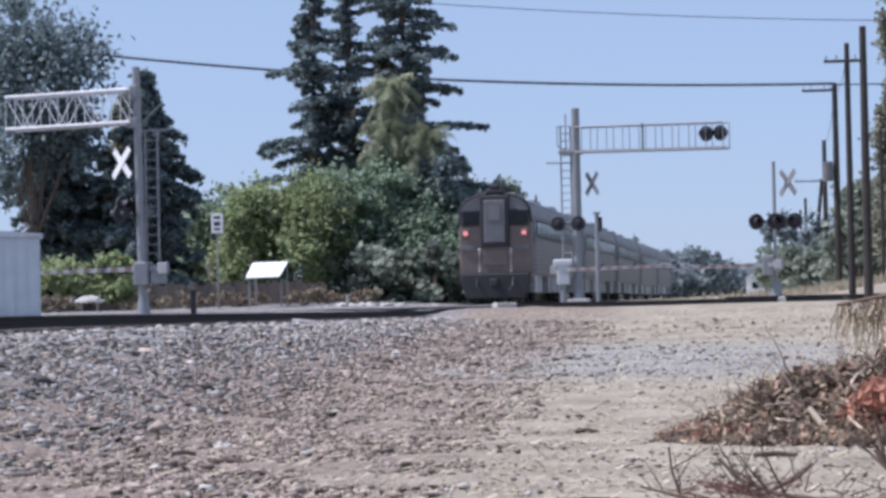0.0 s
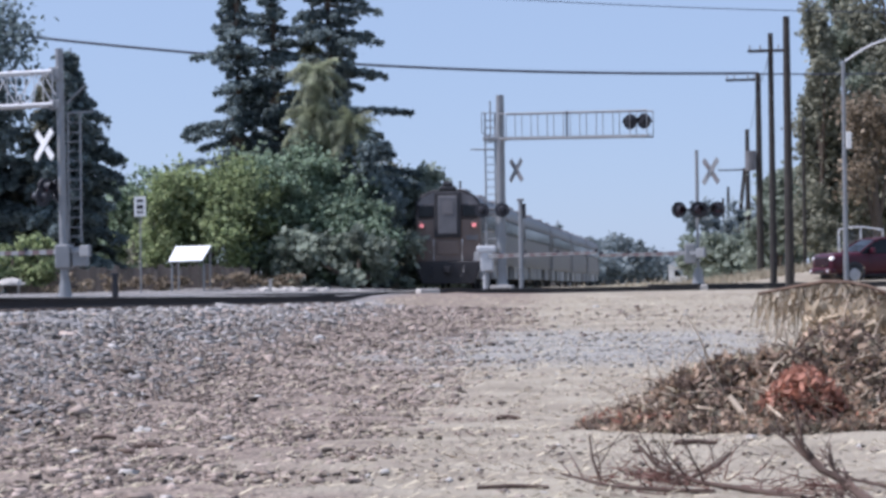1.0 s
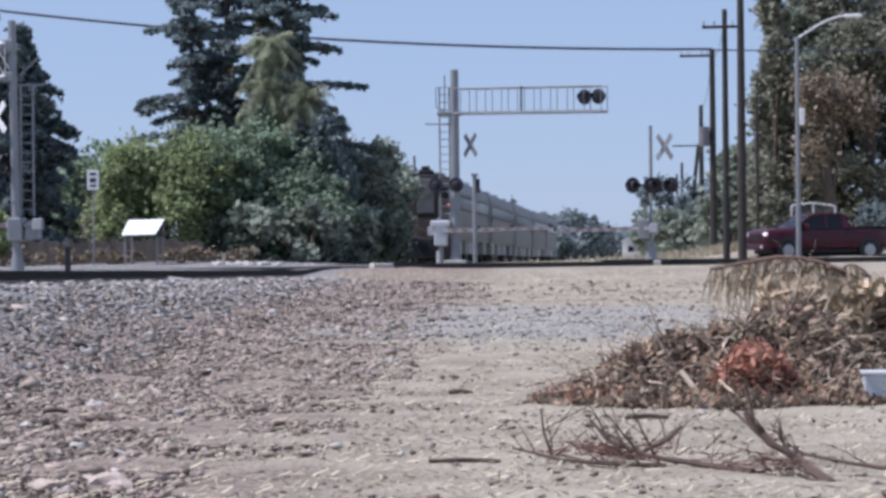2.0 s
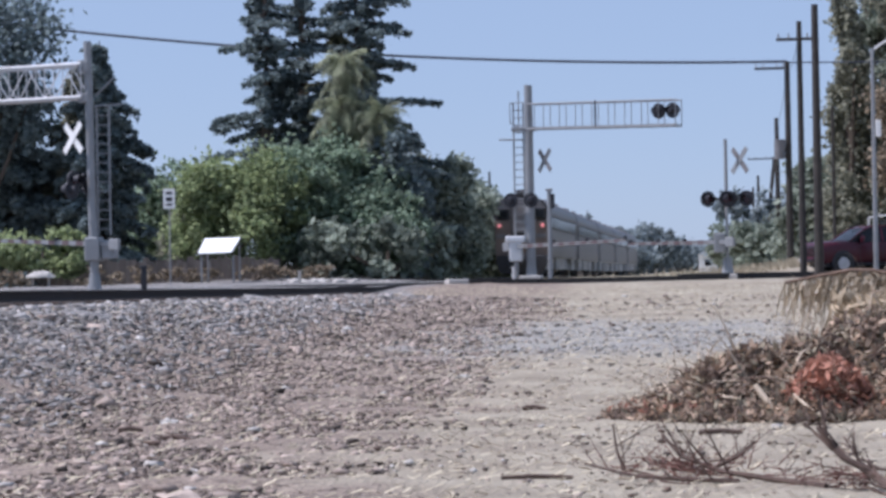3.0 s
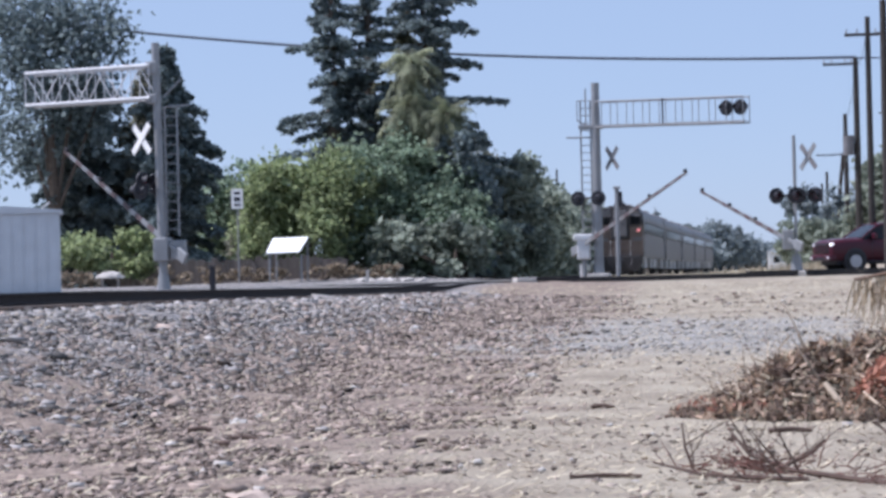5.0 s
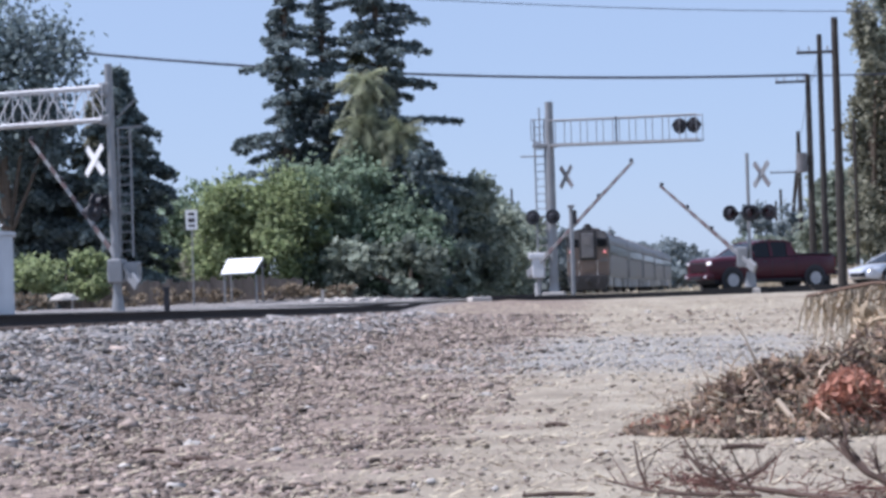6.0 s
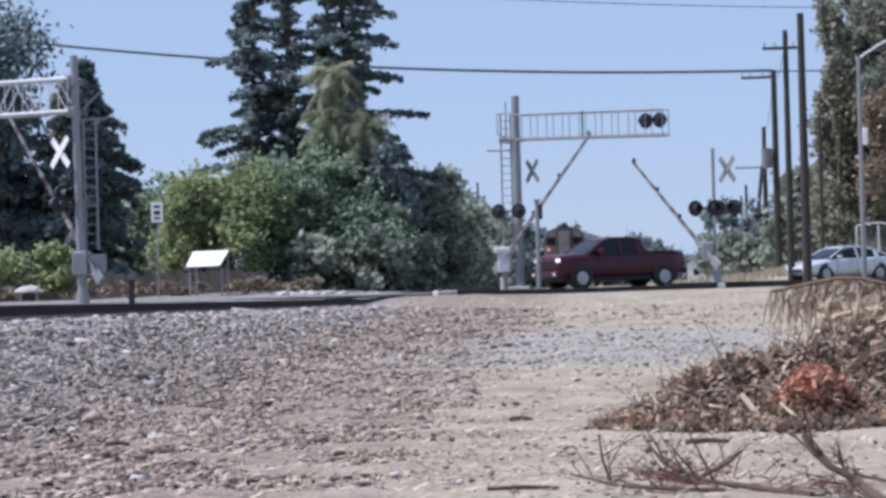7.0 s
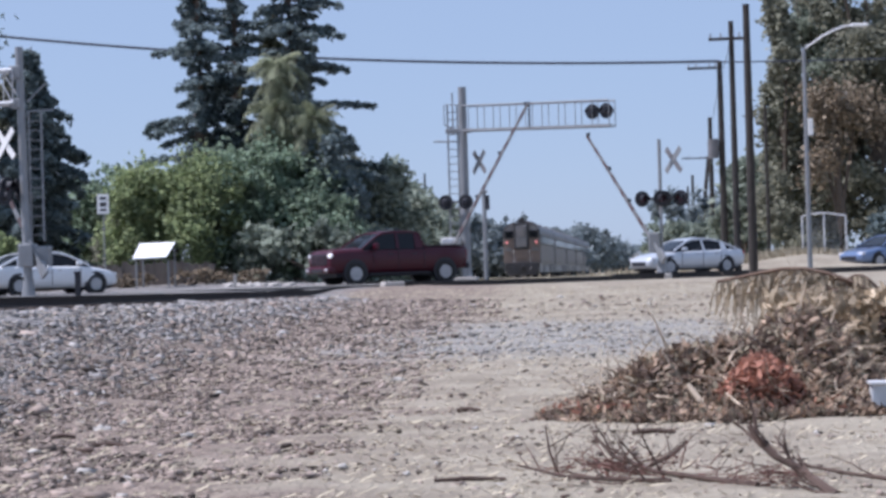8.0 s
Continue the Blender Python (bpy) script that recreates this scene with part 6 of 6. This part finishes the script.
fallen_limb([(1.5, 13.4, 0.02), (1.15, 13.6, 0.06), (0.75, 13.9, 0.12)], 0.015, 9, M_TWIG, "thin crooked fallen limb on the dirt")


def build_tangle(x, y, k, seed, w):
    rnd = random.Random(seed)
    foot = Vector((x, y, gz1(x, y)))
    bm = bmesh.new()
    for _ in range(k):
        branchy(bm, rnd, Vector((rnd.gauss(0, w), rnd.gauss(0, 0.12), rnd.uniform(0.01, 0.12))), (rnd.gauss(0, 1), rnd.gauss(0, 0.5), rnd.gauss(0.1, 0.25)), rnd.uniform(0.15, 0.34), 0.006, 1, 0.4, lambda a, c: gz1(a + foot.x, c + foot.y) - foot.z)
    ob = part("twig_tangle", bm, M_TWIG_RED)
    ob.location = foot
    tagged(ob, "tangle of thin red-brown twigs on the dirt", "twigs", kind="stuff")


build_tangle(-0.28, 14.3, 40, 5, 0.12)
build_tangle(0.15, 14.0, 26, 6, 0.25)
build_tangle(0.7, 13.5, 26, 7, 0.14)
small_stick(-0.02, 17.9, 0.34, 0.02, 2)
small_stick(-1.76, 21.2, 0.22, 0.022, -5)
small_stick(-1.45, 20.9, 0.2, 0.012, 20)
small_stick(-0.95, 20.9, 0.3, 0.012, 8)
small_stick(-4.95, 18.7, 0.2, 0.024, 15)
small_stick(-4.35, 17.8, 0.26, 0.018, -12)
small_stick(-1.15, 14.2, 0.45, 0.014, 4)
big_stone(-4.88, 19.7, 0.085, 1, M_CONCRETE)
big_stone(-0.86, 20.9, 0.08, 2, M_ROOFWHITE)
big_stone(-3.03, 12.6, 0.15, 3, M_STONE_BROWN)
big_stone(-3.4, 12.6, 0.09, 4, M_STONE_BROWN)
big_stone(-3.1, 27.0, 0.07, 5, M_CONCRETE)
big_stone(0.35, 26.8, 0.08, 6, M_CONCRETE)


def side_share(x, y):
    """1 on the ballast, 0 on the dirt."""
    a = x + 0.045 * y
    return np.clip((-1.2 - a) / 2.5, 0.03, 1)


scatter_stones("brown_gravel", "loose brown and grey gravel over the dirt", 62000, 91, M_STONE_BROWN, 0.021, lambda x, y: side_share(x, y) * np.clip((x + 0.045 * y + 8.5) / 2.0, 0.15, 1))
scatter_stones("ballast", "coarse grey track ballast spread beside the rails", 42000, 92, M_STONE_GREY, 0.025, lambda x, y: np.clip((-4.6 - (x + 0.045 * y)) / 2.0, 0.0, 1))
scatter_stones("pale_gravel", "patch of pale grey gravel on the dirt", 7000, 95, M_STONE_PALE, 0.02, lambda x, y: 0.55 * np.exp(-((x + 1.8) / 3.0) ** 4 - ((y - 37) / 6.5) ** 4) * (0.4 + 0.6 * np.sin(x * 2.1 + y * 0.7) ** 2))
scatter_stones("fine_gravel", "fine brown gravel and grit close by", 22000, 98, M_STONE_BROWN, 0.014, lambda x, y: np.where(y < 27, 0.08 + 0.8 * side_share(x, y), 0.0))
scatter_stones("stone_chips", "scattered bright stone chips among the gravel", 1500, 96, M_CONCRETE, 0.022, lambda x, y: 0.12 + 0.4 * side_share(x, y))
scatter_stones("dark_clods", "scattered dark clods and bark crumbs on the dirt", 1800, 97, M_TWIG, 0.020, lambda x, y: 0.35 + 0 * x)
scatter_straw(26000, 93)


# ---- what moves ----
def along_road(x, y, ahead=True, z=0.97, turn=None):
    turn = math.degrees(math.atan2(ROAD_ALONG.y, ROAD_ALONG.x)) if turn is None else turn
    return pose(x, y, z, 0, 0, turn if ahead else turn + 180)


def motions():
    def rail_pose(y):
        return pose(TRACK_X, y, float(rail_z(y)), math.degrees(math.atan((float(rail_z(y + 20)) - float(rail_z(y))) / 20)), 0, 0)
    for i, car in enumerate(TRAIN):
        walk(car, [(t, rail_pose(93.8 + 11.1 * t + 0.07 * t * t + 25.9 * i)) for t in (0, 1, 2, 3, 4, 5, 6, 7, 8)])
    for arm, at, turn, rows in (
        (GATE_FAR, (-8.35, 91.5, 2.3), -54, ((0, 0), (2.8, 0), (3.5, 5), (4.5, 14), (6.5, 31), (7, 34.5), (8, 42))),
        (GATE_NEAR, (-0.25, 85.6, 2.25), 126, ((0, 0), (2.8, 0), (3.5, 4.5), (4.5, 14.5), (6.5, 33.5), (7, 37.5), (8, 45.5))),
        (GATE_LEFT, (-19.55, 70.0, 2.4), 142, ((0, 0), (2.6, 0), (3.5, 9), (4, 16), (4.5, 23), (5.8, 39), (6.5, 45.5), (8, 54))),
    ):
        walk(arm, [(t, pose(*at, 0, 0, turn) @ pose(0, 0, 0, 0, -a, 0)) for t, a in rows])
    walk(TRUCK, [(t, along_road(*TRUCK_AT(s), False, 0.97, 23 + 12 * float(np.clip((t - 4.5) / 2.5, 0, 1)))) for t, s in TRUCK_ROWS])
    walk(SILVER, [(t, along_road(*TRUCK_AT(s), False)) for t, s in SILVER_ROWS])
    walk(BLUE, [(t, along_road(*TRUCK_AT(s), False)) for t, s in BLUE_ROWS])
    walk(WHITE, [(t, pose(x, y, z, 0, 0, 41)) for t, x, y, z in WHITE_ROWS])


def TRUCK_AT(s):
    """The lane of the cars that come from the far right: s metres on from the crossing's right side."""
    return (-4.14 - 0.82 * s, 90.5 - 0.573 * s)


TRUCK_ROWS = [(0, -15.97), (1.0, -14.77), (2.5, -13.24), (3.5, -12.04), (4.5, -10.83), (6, -5.66), (6.5, -2.97), (7, -0.04), (7.5, 3.66), (8, 7.55)]
SILVER_ROWS = [(0, -22.6), (3, -20.0), (4.5, -17.6), (6, -12.9), (6.5, -12.03), (7, -11.48), (7.5, -8.6), (8, -6.34)]
BLUE_ROWS = [(0, -28.6), (4.5, -23.6), (6, -20.8), (7.5, -18.63), (8, -17.22)]
WHITE_ROWS = [(0, -75.24, 27.61, 0.95), (2, -61.58, 39.49, 0.95), (4, -47.92, 51.36, 0.95), (6, -34.26, 63.23, 0.95), (7, -27.43, 69.17, 0.95), (8, -20.6, 75.11, 0.95)]

motions()
